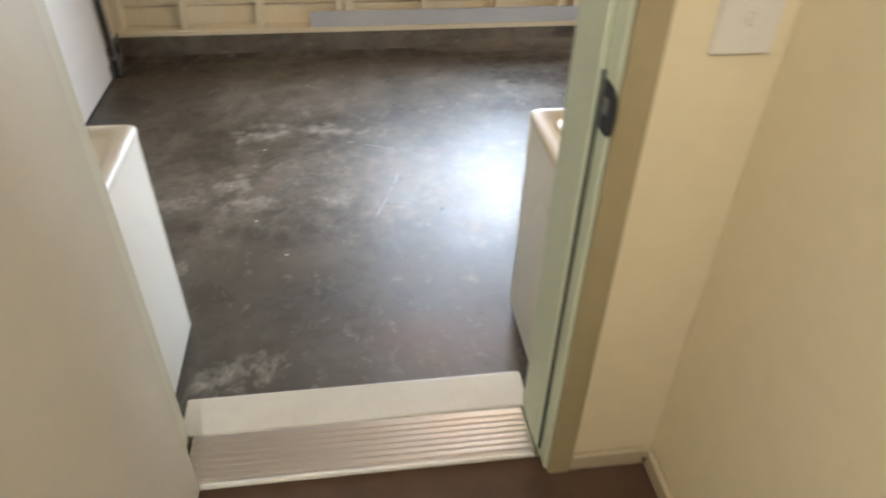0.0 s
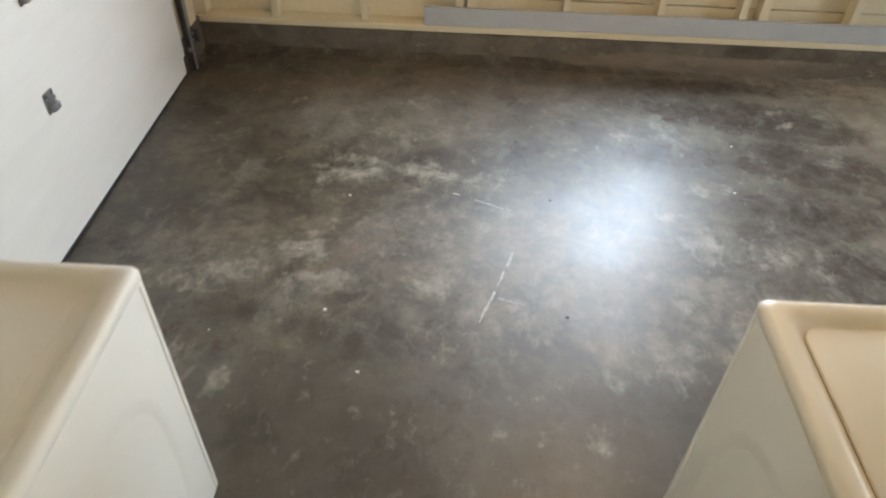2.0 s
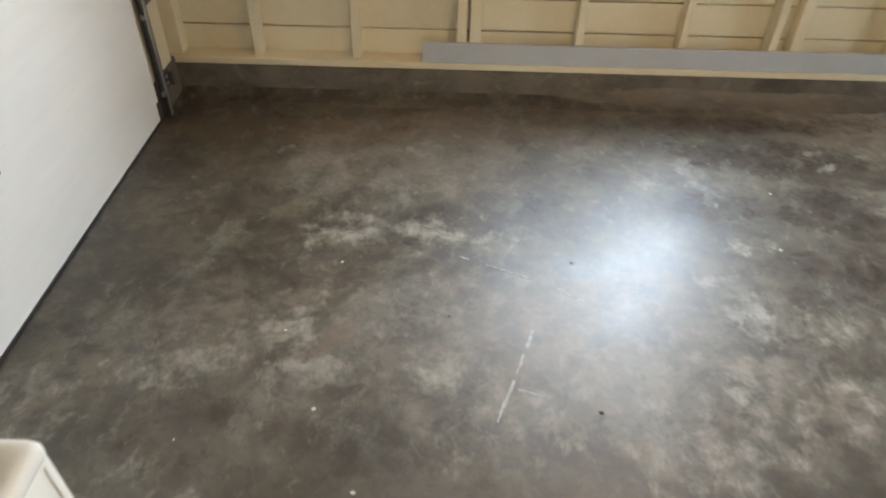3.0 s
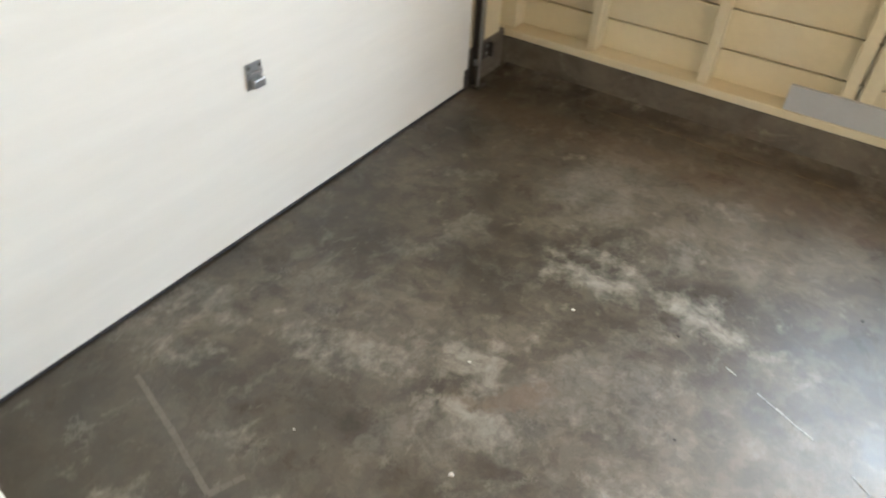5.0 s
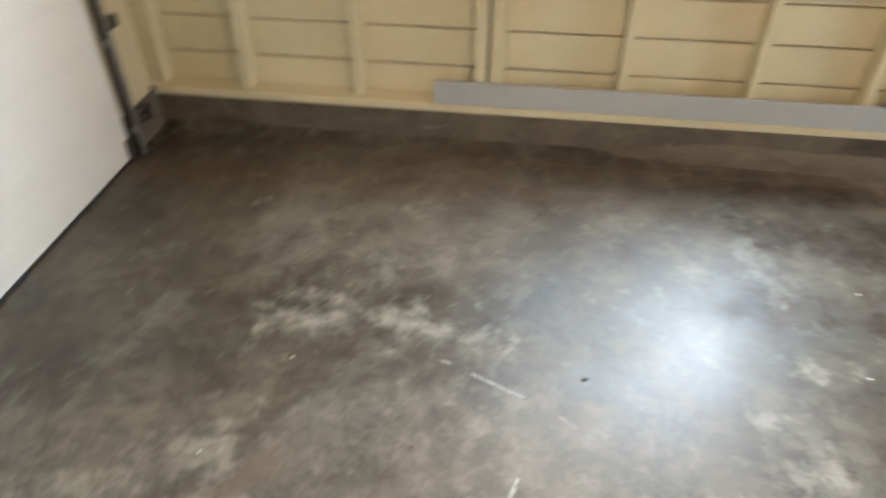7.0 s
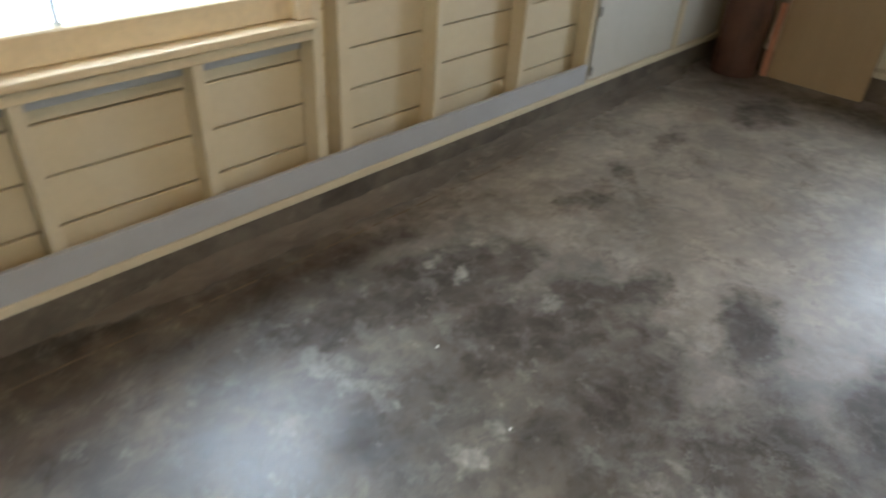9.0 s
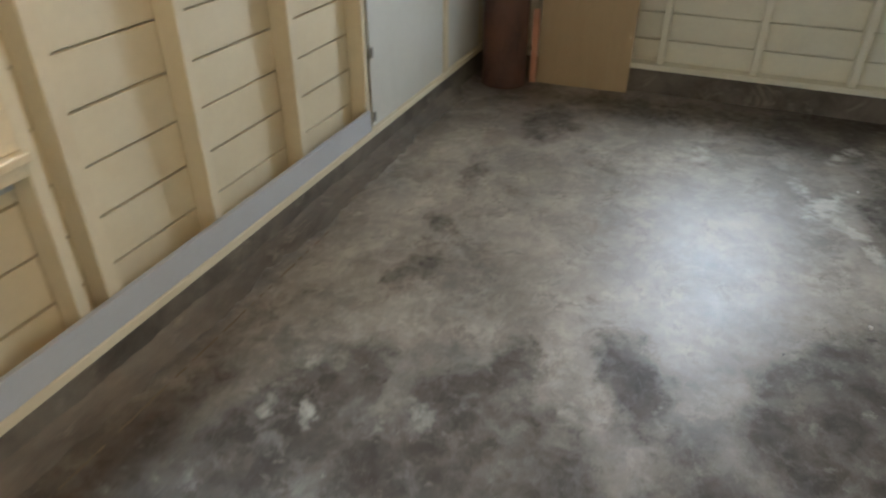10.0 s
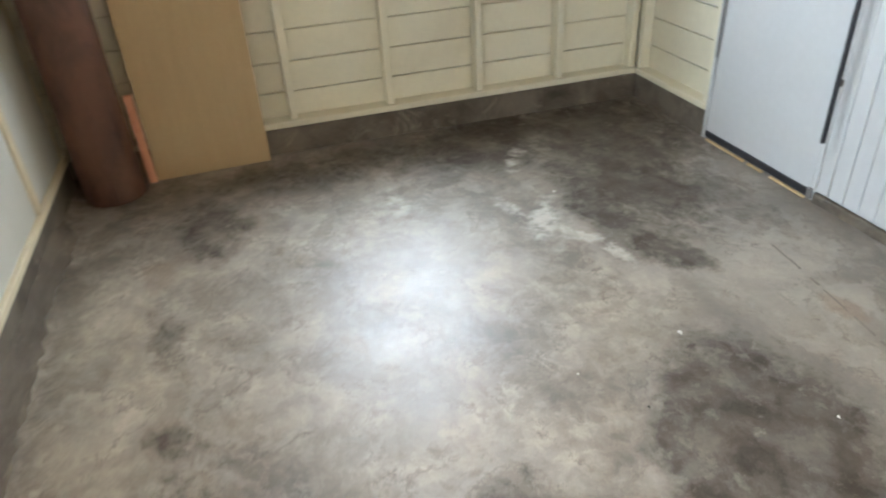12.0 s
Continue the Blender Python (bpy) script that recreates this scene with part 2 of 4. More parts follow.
PALE_MARKS = [
    (0.36, 3.31, 0.06, 0.035, 60, 0.9), (0.04, 3.12, 0.065, 0.04, 0, 0.75), (0.18, 3.44, 0.09, 0.05, 10, 0.65), (-0.28, 3.55, 0.14, 0.08, 10, 0.6), (0.01, 3.83, 0.10, 0.06, 0, 0.6), (2.35, 4.20, 0.09, 0.09, 10, 1.0), (2.24, 4.40, 0.05, 0.04, 0, 0.8),
    (4.96, 3.41, 0.11, 0.04, 10, 1.0), (2.44, 4.62, 0.06, 0.05, 0, 0.9), (2.58, 4.65, 0.05, 0.04, 30, 0.8), (2.12, 5.09, 0.07, 0.05, 0, 0.6), (2.19, 3.83, 0.04, 0.12, -15, 0.8),
    (3.08, 5.45, 0.05, 0.04, 0, 1.0), (3.11, 5.30, 0.07, 0.03, 30, 1.0), (3.22, 4.91, 0.06, 0.035, 20, 0.9),
    (3.96, 4.97, 0.04, 0.03, 0, 0.9), (3.46, 4.48, 0.04, 0.03, 0, 0.7), (2.05, 3.98, 0.08, 0.04, 0, 0.5), (3.93, 5.0, 0.04, 0.04, 0, 0.6),
]
WHITE_MARKS = [
    (5.36, 3.60, 0.17, 0.06, -25, 1.0), (5.16, 3.50, 0.14, 0.05, 40, 0.9), (4.96, 3.41, 0.09, 0.04, 10, 1.0), (5.55, 3.72, 0.13, 0.04, 10, 0.8), (6.1, 3.45, 0.16, 0.05, -30, 0.8), (5.8, 4.25, 0.16, 0.06, 0, 0.7),
]
DARK_STAINS = [
    (2.75, 5.35, 0.5, 0.12, -12, 0.7), (2.55, 4.95, 0.4, 0.10, 10, 0.5),
    (3.12, 5.30, 0.34, 0.16, -15, 1.0), (3.15, 4.84, 0.40, 0.18, -20, 0.95), (3.54, 4.69, 0.18, 0.10, 10, 0.8), (3.05, 4.50, 0.40, 0.2, 10, 0.7),
    (3.85, 3.48, 0.36, 0.24, 0, 1.0), (3.67, 3.75, 0.26, 0.15, 0, 0.9), (3.70, 4.30, 0.24, 0.09, 20, 0.85), (4.88, 3.18, 0.17, 0.08, 20, 0.8),
    (6.0, 2.95, 0.75, 0.32, 0, 1.0), (6.40, 3.4, 0.32, 0.5, 0, 1.0), (6.3, 2.6, 0.5, 0.3, 0, 0.9), (5.35, 3.25, 0.25, 0.14, 0, 0.75), (4.42, 5.32, 0.18, 0.06, 40, 0.55), (5.0, 5.40, 0.22, 0.06, 20, 0.55),
    (4.04, 5.32, 0.22, 0.07, 0, 0.6), (3.15, 4.04, 0.25, 0.18, 0, 0.8), (5.92, 5.21, 0.30, 0.14, 0, 0.7), (6.4, 4.4, 0.2, 0.7, 0, 0.6),
    (0.2, 5.25, 1.0, 0.36, 0, 0.15), (6.35, 2.62, 0.4, 0.25, 0, 0.7), (5.45, 2.62, 0.6, 0.12, 0, 0.4), (0.3, 3.55, 0.24, 0.10, 20, 0.3), (2.9, 5.72, 0.7, 0.08, 0, 0.6), (3.3, 3.4, 0.3, 0.3, 0, 0.6),
]
# rust stains; the one at (1.58, 2.74) paints the bulb's orange reflection
RUST_AND_BULB_GLINT = [
    (0.61, 5.55, 1.3, 0.10, 0, 0.35), (0.68, 4.01, 0.12, 0.03, 40, 0.7), (4.26, 2.80, 0.08, 0.05, 20, 0.8), (1.58, 2.74, 0.24, 0.15, 0, 0.8),
    (5.53, 5.46, 0.12, 0.07, 0, 0.6), (4.75, 4.68, 0.07, 0.04, 0, 0.4), (2.2, 5.80, 1.6, 0.07, 0, 0.22),
]


def slab_material():
    m, n, l, p = nodes_of("stained_sealed_concrete")
    geo = n.new("ShaderNodeNewGeometry")
    at = geo.outputs["Position"]

    def warped(scale, amount):
        wob = n.new("ShaderNodeTexNoise")
        wob.inputs["Scale"].default_value, wob.inputs["Detail"].default_value, wob.inputs["Roughness"].default_value = scale, 8, 0.72
        l.new(at, wob.inputs["Vector"])
        off = n.new("ShaderNodeVectorMath")
        off.operation = "MULTIPLY_ADD"
        l.new(wob.outputs["Color"], off.inputs[0])
        off.inputs[1].default_value, off.inputs[2].default_value = (amount, amount, 0), (-amount / 2, -amount / 2, 0)
        bent = n.new("ShaderNodeVectorMath")
        l.new(at, bent.inputs[0])
        l.new(off.outputs[0], bent.inputs[1])
        return bent.outputs[0]

    def stretched(coord, sx, sy, turn=0.0):
        mp = n.new("ShaderNodeMapping")
        mp.inputs["Scale"].default_value, mp.inputs["Rotation"].default_value = (sx, sy, 1), (0, 0, radians(turn))
        l.new(coord, mp.inputs["Vector"])
        return mp.outputs[0]

    edge = warped(5.0, 0.30)
    mark_edge = warped(11.0, 0.12)
    swirl = warped(2.6, 0.22)

    def blob_sum(rows, coord, outer=1.1, inner=0.45):
        total = None
        for x, y, a, b, turn, weight in rows:
            # each stain waits for the one before it, which keeps the shader's stack small
            if total is not None:
                link = n.new("ShaderNodeVectorMath")
                link.operation = "MULTIPLY_ADD"
                l.new(total, link.inputs[0])
                link.inputs[1].default_value = (1e-7, 1e-7, 0)
                l.new(coord, link.inputs[2])
            mp = n.new("ShaderNodeMapping")
            mp.vector_type = "TEXTURE"
            mp.inputs["Location"].default_value = (x, y, 0)
            mp.inputs["Rotation"].default_value = (0, 0, radians(turn))
            mp.inputs["Scale"].default_value = (a * 1.5, b * 1.5, 1)
            l.new(coord if total is None else link.outputs[0], mp.inputs["Vector"])
            ln = n.new("ShaderNodeVectorMath")
            ln.operation = "LENGTH"
            l.new(mp.outputs[0], ln.inputs[0])
            v = n.new("ShaderNodeMapRange")
            v.interpolation_type = "SMOOTHSTEP"
            v.inputs["From Min"].default_value, v.inputs["From Max"].default_value = outer, inner
            v.inputs["To Max"].default_value = weight
            l.new(ln.outputs["Value"], v.inputs["Value"])
            total = v.outputs[0] if total is None else calc(n, l, "MAXIMUM", total, v.outputs[0])
        return total

    cloud = noise_tex(n, l, swirl, 1.0, 9, 0.60, 0.2)
    mottle = noise_tex(n, l, swirl, 5.5, 8, 0.60, 0.15)
    wisp = noise_tex(n, l, stretched(swirl, 1.3, 0.85, 20), 7.0, 9, 0.70, 0.25)
    chalk = noise_tex(n, l, stretched(at, 1.15, 0.85, -8), 10.0, 8, 0.68, 0.2)
    zone = noise_tex(n, l, at, 1.15, 4, 0.55, 0.3)
    fine = noise_tex(n, l, at, 55.0, 5, 0.75)
    sep = n.new("ShaderNodeSeparateXYZ")
    l.new(at, sep.inputs[0])
    east = n.new("ShaderNodeMapRange")
    east.interpolation_type = "SMOOTHSTEP"
    east.inputs["From Min"].default_value, east.inputs["From Max"].default_value = 2.3, 4.3
    l.new(sep.outputs["X"], east.inputs["Value"])
    inland = n.new("ShaderNodeMapRange")
    inland.interpolation_type = "SMOOTHSTEP"
    inland.inputs["From Min"].default_value, inland.inputs["From Max"].default_value = 3.15, 3.75
    l.new(sep.outputs["Y"], inland.inputs["Value"])
    brown = ramp(n, l, cloud, 0.34, 0.70, (0.055, 0.045, 0.032), (0.110, 0.095, 0.071))
    grey = ramp(n, l, cloud, 0.34, 0.66, (0.126, 0.108, 0.088), (0.276, 0.243, 0.202))
    col = mix(n, l, east.outputs[0], brown, grey)
    wash = blob_sum(PALE_WASH_AND_GLARE, warped(2.2, 0.5), 1.25, 0.1)
    col = mix(n, l, calc(n, l, "MULTIPLY", wash, 0.90), col, (0.425, 0.376, 0.307))
    uneven = calc(n, l, "MULTIPLY", calc(n, l, "MULTIPLY_ADD", wash, -0.65, 1.0), calc(n, l, "MULTIPLY_ADD", inland.outputs[0], 0.58, 0.42))
    col = mix(n, l, uneven, col, ramp(n, l, mottle, 0.40, 0.60, (0.72, 0.71, 0.70), (1.26, 1.26, 1.26)), "MULTIPLY")
    blotch = noise_tex(n, l, stretched(swirl, 1, 1, 35), 2.7, 9, 0.66, 0.3)
    col = mix(n, l, calc(n, l, "MULTIPLY_ADD", inland.outputs[0], 0.45, 0.55), col, ramp(n, l, blotch, 0.38, 0.60, (0.72, 0.71, 0.70), (1.18, 1.18, 1.17)), "MULTIPLY")
    grit = noise_tex(n, l, stretched(swirl, 1, 1.2, -25), 13.0, 10, 0.72, 0.35)
    col = mix(n, l, uneven, col, ramp(n, l, grit, 0.44, 0.57, (0.76, 0.755, 0.75), (1.19, 1.19, 1.19)), "MULTIPLY")

    def ragged(area, noise, spread, lo, hi):
        return ramp(n, l, calc(n, l, "MULTIPLY_ADD", calc(n, l, "SUBTRACT", noise, 0.5), spread, area), lo, hi)

    stain = calc(n, l, "MULTIPLY", ragged(blob_sum(DARK_STAINS, edge, 1.25, 0.40), grit, 2.2, 0.18, 0.80), ramp(n, l, mottle, 0.34, 0.66, (0.95, 0.95, 0.95), (0.55, 0.55, 0.55)))
    col = mix(n, l, stain, col, (0.040, 0.029, 0.021))
    where = calc(n, l, "MULTIPLY", ramp(n, l, zone, 0.40, 0.62), calc(n, l, "MULTIPLY_ADD", inland.outputs[0], 0.85, 0.15))
    veil = calc(n, l, "MULTIPLY", ramp(n, l, wisp, 0.51, 0.64), where)
    col = mix(n, l, calc(n, l, "MULTIPLY", veil, 0.42), col, (0.28, 0.27, 0.23))
    spots = calc(n, l, "MULTIPLY", ramp(n, l, fine, 0.64, 0.72), ramp(n, l, wisp, 0.46, 0.60))
    col = mix(n, l, calc(n, l, "MULTIPLY", spots, 0.38), col, (0.42, 0.40, 0.36))
    # milky patches with crisp broken edges, and thin trowel strokes
    milk = noise_tex(n, l, stretched(warped(3.5, 0.35), 1.2, 0.8, 15), 2.3, 11, 0.68, 0.7)
    crumb = noise_tex(n, l, at, 30.0, 8, 0.72, 0.6)
    film = calc(n, l, "MULTIPLY", ramp(n, l, milk, 0.53, 0.60), ramp(n, l, crumb, 0.40, 0.56, (0.25, 0.25, 0.25), (1, 1, 1)))
    film = calc(n, l, "MULTIPLY", film, calc(n, l, "MULTIPLY_ADD", inland.outputs[0], 0.8, 0.2))
    west = calc(n, l, "MULTIPLY_ADD", east.outputs[0], -0.92, 1.0)
    film = calc(n, l, "MULTIPLY", film, west)
    col = mix(n, l, calc(n, l, "MULTIPLY", film, 0.30), col, (0.31, 0.30, 0.255))
    stroke = noise_tex(n, l, stretched(warped(1.7, 0.9), 3.2, 0.55, 28), 9.0, 6, 0.6, 0.3)
    trowel = calc(n, l, "MULTIPLY", ramp(n, l, stroke, 0.60, 0.68), ramp(n, l, zone, 0.42, 0.58))
    col = mix(n, l, calc(n, l, "MULTIPLY", trowel, 0.30), col, (0.36, 0.34, 0.30))
    # east end of the slab: paler islands, darker hollows and thin crazing
    isle = noise_tex(n, l, stretched(warped(4.5, 0.30), 0.9, 1.1, -20), 3.1, 11, 0.66, 0.5)
    pale_isle = calc(n, l, "MULTIPLY", calc(n, l, "MULTIPLY", ramp(n, l, isle, 0.50, 0.62), east.outputs[0]), calc(n, l, "MULTIPLY_ADD", stain, -0.85, 1.0))
    col = mix(n, l, calc(n, l, "MULTIPLY", pale_isle, 0.32), col, (0.45, 0.405, 0.345))
    hollow = calc(n, l, "MULTIPLY", ramp(n, l, isle, 0.36, 0.47, (1, 1, 1), (0, 0, 0)), calc(n, l, "MULTIPLY", east.outputs[0], ramp(n, l, grit, 0.40, 0.58, (0.35, 0.35, 0.35), (1, 1, 1))))
    col = mix(n, l, calc(n, l, "MULTIPLY", calc(n, l, "MULTIPLY", hollow, calc(n, l, "MULTIPLY_ADD", wash, -0.7, 1.0)), 0.48), col, (0.115, 0.096, 0.076))
    craze = ramp(n, l, calc(n, l, "ABSOLUTE", calc(n, l, "SUBTRACT", isle, 0.505)), 0.0, 0.020, (1, 1, 1), (0, 0, 0))
    craze = calc(n, l, "MULTIPLY", calc(n, l, "MULTIPLY", craze, east.outputs[0]), ramp(n, l, mottle, 0.44, 0.58))
    col = mix(n, l, calc(n, l, "MULTIPLY", craze, 0.62), col, (0.075, 0.06, 0.047))
    pit = calc(n, l, "MULTIPLY", ramp(n, l, crumb, 0.27, 0.36, (1, 1, 1), (0, 0, 0)), ramp(n, l, milk, 0.44, 0.56, (1, 1, 1), (0, 0, 0)))
    col = mix(n, l, calc(n, l, "MULTIPLY", pit, 0.55), col, (0.035, 0.028, 0.022))
    pale = calc(n, l, "MULTIPLY", ragged(blob_sum(PALE_STAINS, edge, 1.35, 0.1), chalk, 3.2, 0.36, 1.0), ramp(n, l, grit, 0.38, 0.60, (0.20, 0.20, 0.20), (0.85, 0.85, 0.85)))
    marks = calc(n, l, "MULTIPLY", ragged(blob_sum(PALE_MARKS, mark_edge, 1.25, 0.2), chalk, 4.0, 0.36, 0.95), ramp(n, l, grit, 0.40, 0.60, (0.25, 0.25, 0.25), (0.75, 0.75, 0.75)))
    pale = calc(n, l, "MAXIMUM", pale, marks)
    col = mix(n, l, pale, col, (0.37, 0.350, 0.290))
    bleached = blob_sum(WHITE_MARKS, mark_edge, 1.35, 0.3)
    white = calc(n, l, "MULTIPLY", calc(n, l, "MULTIPLY", ragged(bleached, chalk, 5.0, 0.40, 1.0), bleached), ramp(n, l, grit, 0.38, 0.58, (0.35, 0.35, 0.35), (0.9, 0.9, 0.9)))
    col = mix(n, l, white, col, (0.52, 0.49, 0.44))
    col = mix(n, l, calc(n, l, "MULTIPLY", blob_sum(RUST_AND_BULB_GLINT, edge), 0.5), col, (0.17, 0.092, 0.048))
    col = mix(n, l, 1.0, col, ramp(n, l, fine, 0.25, 0.80, (0.94, 0.94, 0.94), (1.05, 1.05, 1.05)), "MULTIPLY")
    l.new(col, p.inputs["Base Color"])
    r = calc(n, l, "MULTIPLY_ADD", ramp(n, l, mottle, 0.30, 0.70), 0.20, 0.36)
    r = calc(n, l, "MULTIPLY_ADD", pale, 0.25, r)
    r = calc(n, l, "MULTIPLY_ADD", veil, 0.10, r)
    r = calc(n, l, "MULTIPLY_ADD", stain, 0.15, r)
    l.new(r, p.inputs["Roughness"])
    sealed = calc(n, l, "MULTIPLY_ADD", ramp(n, l, blotch, 0.40, 0.60), -0.24, 0.40)
    sealed = calc(n, l, "MULTIPLY", sealed, ramp(n, l, grit, 0.40, 0.58, (1.15, 1.15, 1.15), (0.55, 0.55, 0.55)))
    sealed = calc(n, l, "MULTIPLY", sealed, calc(n, l, "MULTIPLY_ADD", stain, -0.8, 1.0))
    sealed = calc(n, l, "MULTIPLY_ADD", wash, 0.16, sealed)
    l.new(sealed, p.inputs["Coat Weight"])
    l.new(calc(n, l, "MULTIPLY_ADD", stain, -0.3, 0.5), p.inputs["Specular IOR Level"])
    l.new(calc(n, l, "MULTIPLY_ADD", ramp(n, l, milk, 0.42, 0.60), 0.16, 0.27), p.inputs["Coat Roughness"])
    relief = calc(n, l, "MULTIPLY_ADD", fine, 0.25, calc(n, l, "MULTIPLY_ADD", stroke, 0.35, mottle))
    relief = calc(n, l, "MULTIPLY_ADD", crumb, 0.30, relief)
    bump(n, l, p, relief, 0.26, 0.008)
    return m


SLAB = slab_material()


# ---- mesh helpers ----
def bm_box(x0, x1, y0, y1, z0, z1, bevel=0.0, seg=1, bm=None):
    bm = bm or bmesh.new()
    m = Matrix.Translation(((x0 + x1) / 2, (y0 + y1) / 2, (z0 + z1) / 2)) @ Matrix.Diagonal((x1 - x0, y1 - y0, z1 - z0, 1))
    made = bmesh.ops.create_cube(bm, size=1.0, matrix=m)["verts"]
    if bevel:
        edges = {e for v in made for e in v.link_edges}
        bmesh.ops.bevel(bm, geom=list(edges), offset=bevel, segments=seg, affect="EDGES", profile=0.5)
    return bm


def bm_tube(x, y, z0, z1, r, sides=32, inner=0.0, bm=None):
    bm = bm or bmesh.new()
    rings = []
    profile = [(r, z0), (r, z1)] if not inner else [(inner, z0), (r, z0), (r, z1), (inner, z1)]
    for rad, z in profile:
        rings.append([bm.verts.new((x + rad * math.cos(2 * math.pi * i / sides), y + rad * math.sin(2 * math.pi * i / sides), z)) for i in range(sides)])
    pairs = list(zip(rings, rings[1:])) + ([(rings[-1], rings[0])] if inner else [])
    for a, b in pairs:
        for i in range(sides):
            j = (i + 1) % sides
            bm.faces.new((a[i], a[j], b[j], b[i]))
    if not inner:
        bm.faces.new(rings[0][::-1])
        bm.faces.new(rings[1])
    return bm


def mesh_of(name, bm, material, smooth=False):
    me = bpy.data.meshes.new(name)
    bmesh.ops.recalc_face_normals(bm, faces=bm.faces)
    bm.to_mesh(me)
    bm.free()
    me.materials.append(material)
    if smooth:
        me.polygons.foreach_set("use_smooth", [True] * len(me.polygons))
        me.set_sharp_from_angle(angle=radians(40))
    return me


def part(name, bm, material, parent, label="", smooth=False):
    ob = new(name, mesh_of(name, bm, material, smooth))
    ob.parent = parent
    if label:
        tagged(ob, label)
    return ob


def thing(name, bm, material, label, category, group="", kind="", smooth=False):
    return tagged(new(name, mesh_of(name, bm, material, smooth)), label, category, group, kind)


def holder(name, label, category, group="", kind="", at=(0, 0, 0)):
    ob = new(name)
    ob.empty_display_size = 0.1
    ob.location = at
    return tagged(ob, label, category, group, kind)


# ---- setting ----
FAR, EAST, WEST, NEAR = 6.0, 6.765, -0.48, 2.27
HOUSE_FLOOR = 0.62
TOP = 2.55

floor = thing("floor", bm_box(-0.75, 7.1, 1.64, 6.4, -0.15, 0.0), SLAB, "dark stained sealed concrete garage slab with pale scuffs", "floor", kind="structure")
ceiling = thing("ceiling", bm_box(-0.75, 7.1, 1.825, 6.4, TOP, TOP + 0.12), ROOF_WOOD, "bare dark wooden garage ceiling", "ceiling", kind="structure")
ground = thing("ground", bm_box(-60, 60, -60, 60, -0.4, -0.16), surface("lawn_ground", (0.09, 0.11, 0.05), (0.05, 0.06, 0.03), 0.9, big=0.8, fine=12), "green and brown lawn outside the garage", "ground", kind="structure")

bright = bpy.data.materials.new("overcast_sky_glow")
bright.use_nodes = True
bp = bright.node_tree.nodes["Principled BSDF"]
bp.inputs["Base Color"].default_value = (0.8, 0.8, 0.8, 1)
bp.inputs["Emission Color"].default_value = (0.90, 0.96, 1.0, 1)
bp.inputs["Emission Strength"].default_value = 2.5
thing("backdrop", bm_box(-6, 10, 9.0, 9.1, -0.159, 7.0), bright, "plain bright overcast sky beyond the window", "sky", kind="structure")

# far wall: window between two double studs
WX0, WX1, WZ0, WZ1 = 1.29, 2.92, 0.90, 2.06
wall_far = bm_box(-0.75, WX0, FAR + 0.125, FAR + 0.2, 0, TOP)
bm_box(WX1, 7.1, FAR + 0.125, FAR + 0.2, 0, TOP, bm=wall_far)
bm_box(WX0, WX1, FAR + 0.125, FAR + 0.2, 0, WZ0, bm=wall_far)
bm_box(WX0, WX1, FAR + 0.125, FAR + 0.2, WZ1, TOP, bm=wall_far)
wall_north = thing("wall_north", wall_far, CREAM, "cream painted stud wall with open bays and horizontal boards", "wall", kind="structure")

EY0, EY1, EZ0, EZ1 = 3.47, 4.60, 1.20, 2.05
wall_end = bm_box(EAST + 0.125, EAST + 0.2, 2.0, EY0, 0, TOP)
bm_box(EAST + 0.125, EAST + 0.2, EY1, FAR + 0.125, 0, TOP, bm=wall_end)
bm_box(EAST + 0.125, EAST + 0.2, EY0, EY1, 0, EZ0, bm=wall_end)
bm_box(EAST + 0.125, EAST + 0.2, EY0, EY1, EZ1, TOP, bm=wall_end)
wall_east = thing("wall_east", wall_end, CREAM_PALE, "pale cream stud wall with horizontal boards", "wall", kind="structure")

# concrete stem walls under the plates
thing("stem_wall_north", bm_box(-0.75, 6.75, FAR - 0.03, FAR + 0.124, -0.01, 0.172, 0.006), STEM, "dark stained concrete stem wall under the boards", "stem wall", kind="structure")
thing("stem_wall_east", bm_box(EAST - 0.012, EAST + 0.124, 2.262, FAR - 0.032, -0.01, 0.168, 0.006), STEM, "dark stained concrete stem wall under the boards", "stem wall", kind="structure")


def uneven_strip(x0, x1, y0, y1):
    """Low concrete ledge whose front edge wanders and crumbles."""
    rnd, bm, rows = random.Random(5), bmesh.new(), []
    count, drift = 150, 0.0
    for i in range(count + 1):
        x = x0 + (x1 - x0) * i / count
        drift = 0.85 * drift + rnd.uniform(-0.006, 0.006)
        y, h = y0 + drift + rnd.uniform(-0.003, 0.003), max(0.001, 0.007 + rnd.uniform(-0.005, 0.003))
        rows.append([bm.verts.new(p) for p in ((x, y - 0.030, -0.0012), (x, y + 0.012, h), (x, y + 0.05, h + 0.004), (x, y1, 0.028), (x, y1, -0.01))])
    for a, b in zip(rows, rows[1:]):
        for k in range(4):
            bm.faces.new((a[k], b[k], b[k + 1], a[k + 1]))
        bm.faces.new((a[4], b[4], b[0], a[0]))
    bm.faces.new(rows[0])
    bm.faces.new(rows[-1][::-1])
    return bm


thing("footing_strip", uneven_strip(-0.45, 6.7, FAR - 0.135, FAR - 0.031), SLAB, "rough mottled concrete strip along the stem wall", "footing", kind="structure")

MUD = surface("dried_mud_fillet", (0.165, 0.134, 0.098), (0.050, 0.040, 0.030), 0.8, big=2.6, fine=30, amount=1.0, relief=0.5, stretch=(0.6, 2.5, 1), chips=((0.26, 0.21, 0.15), 0.56, 0.70))


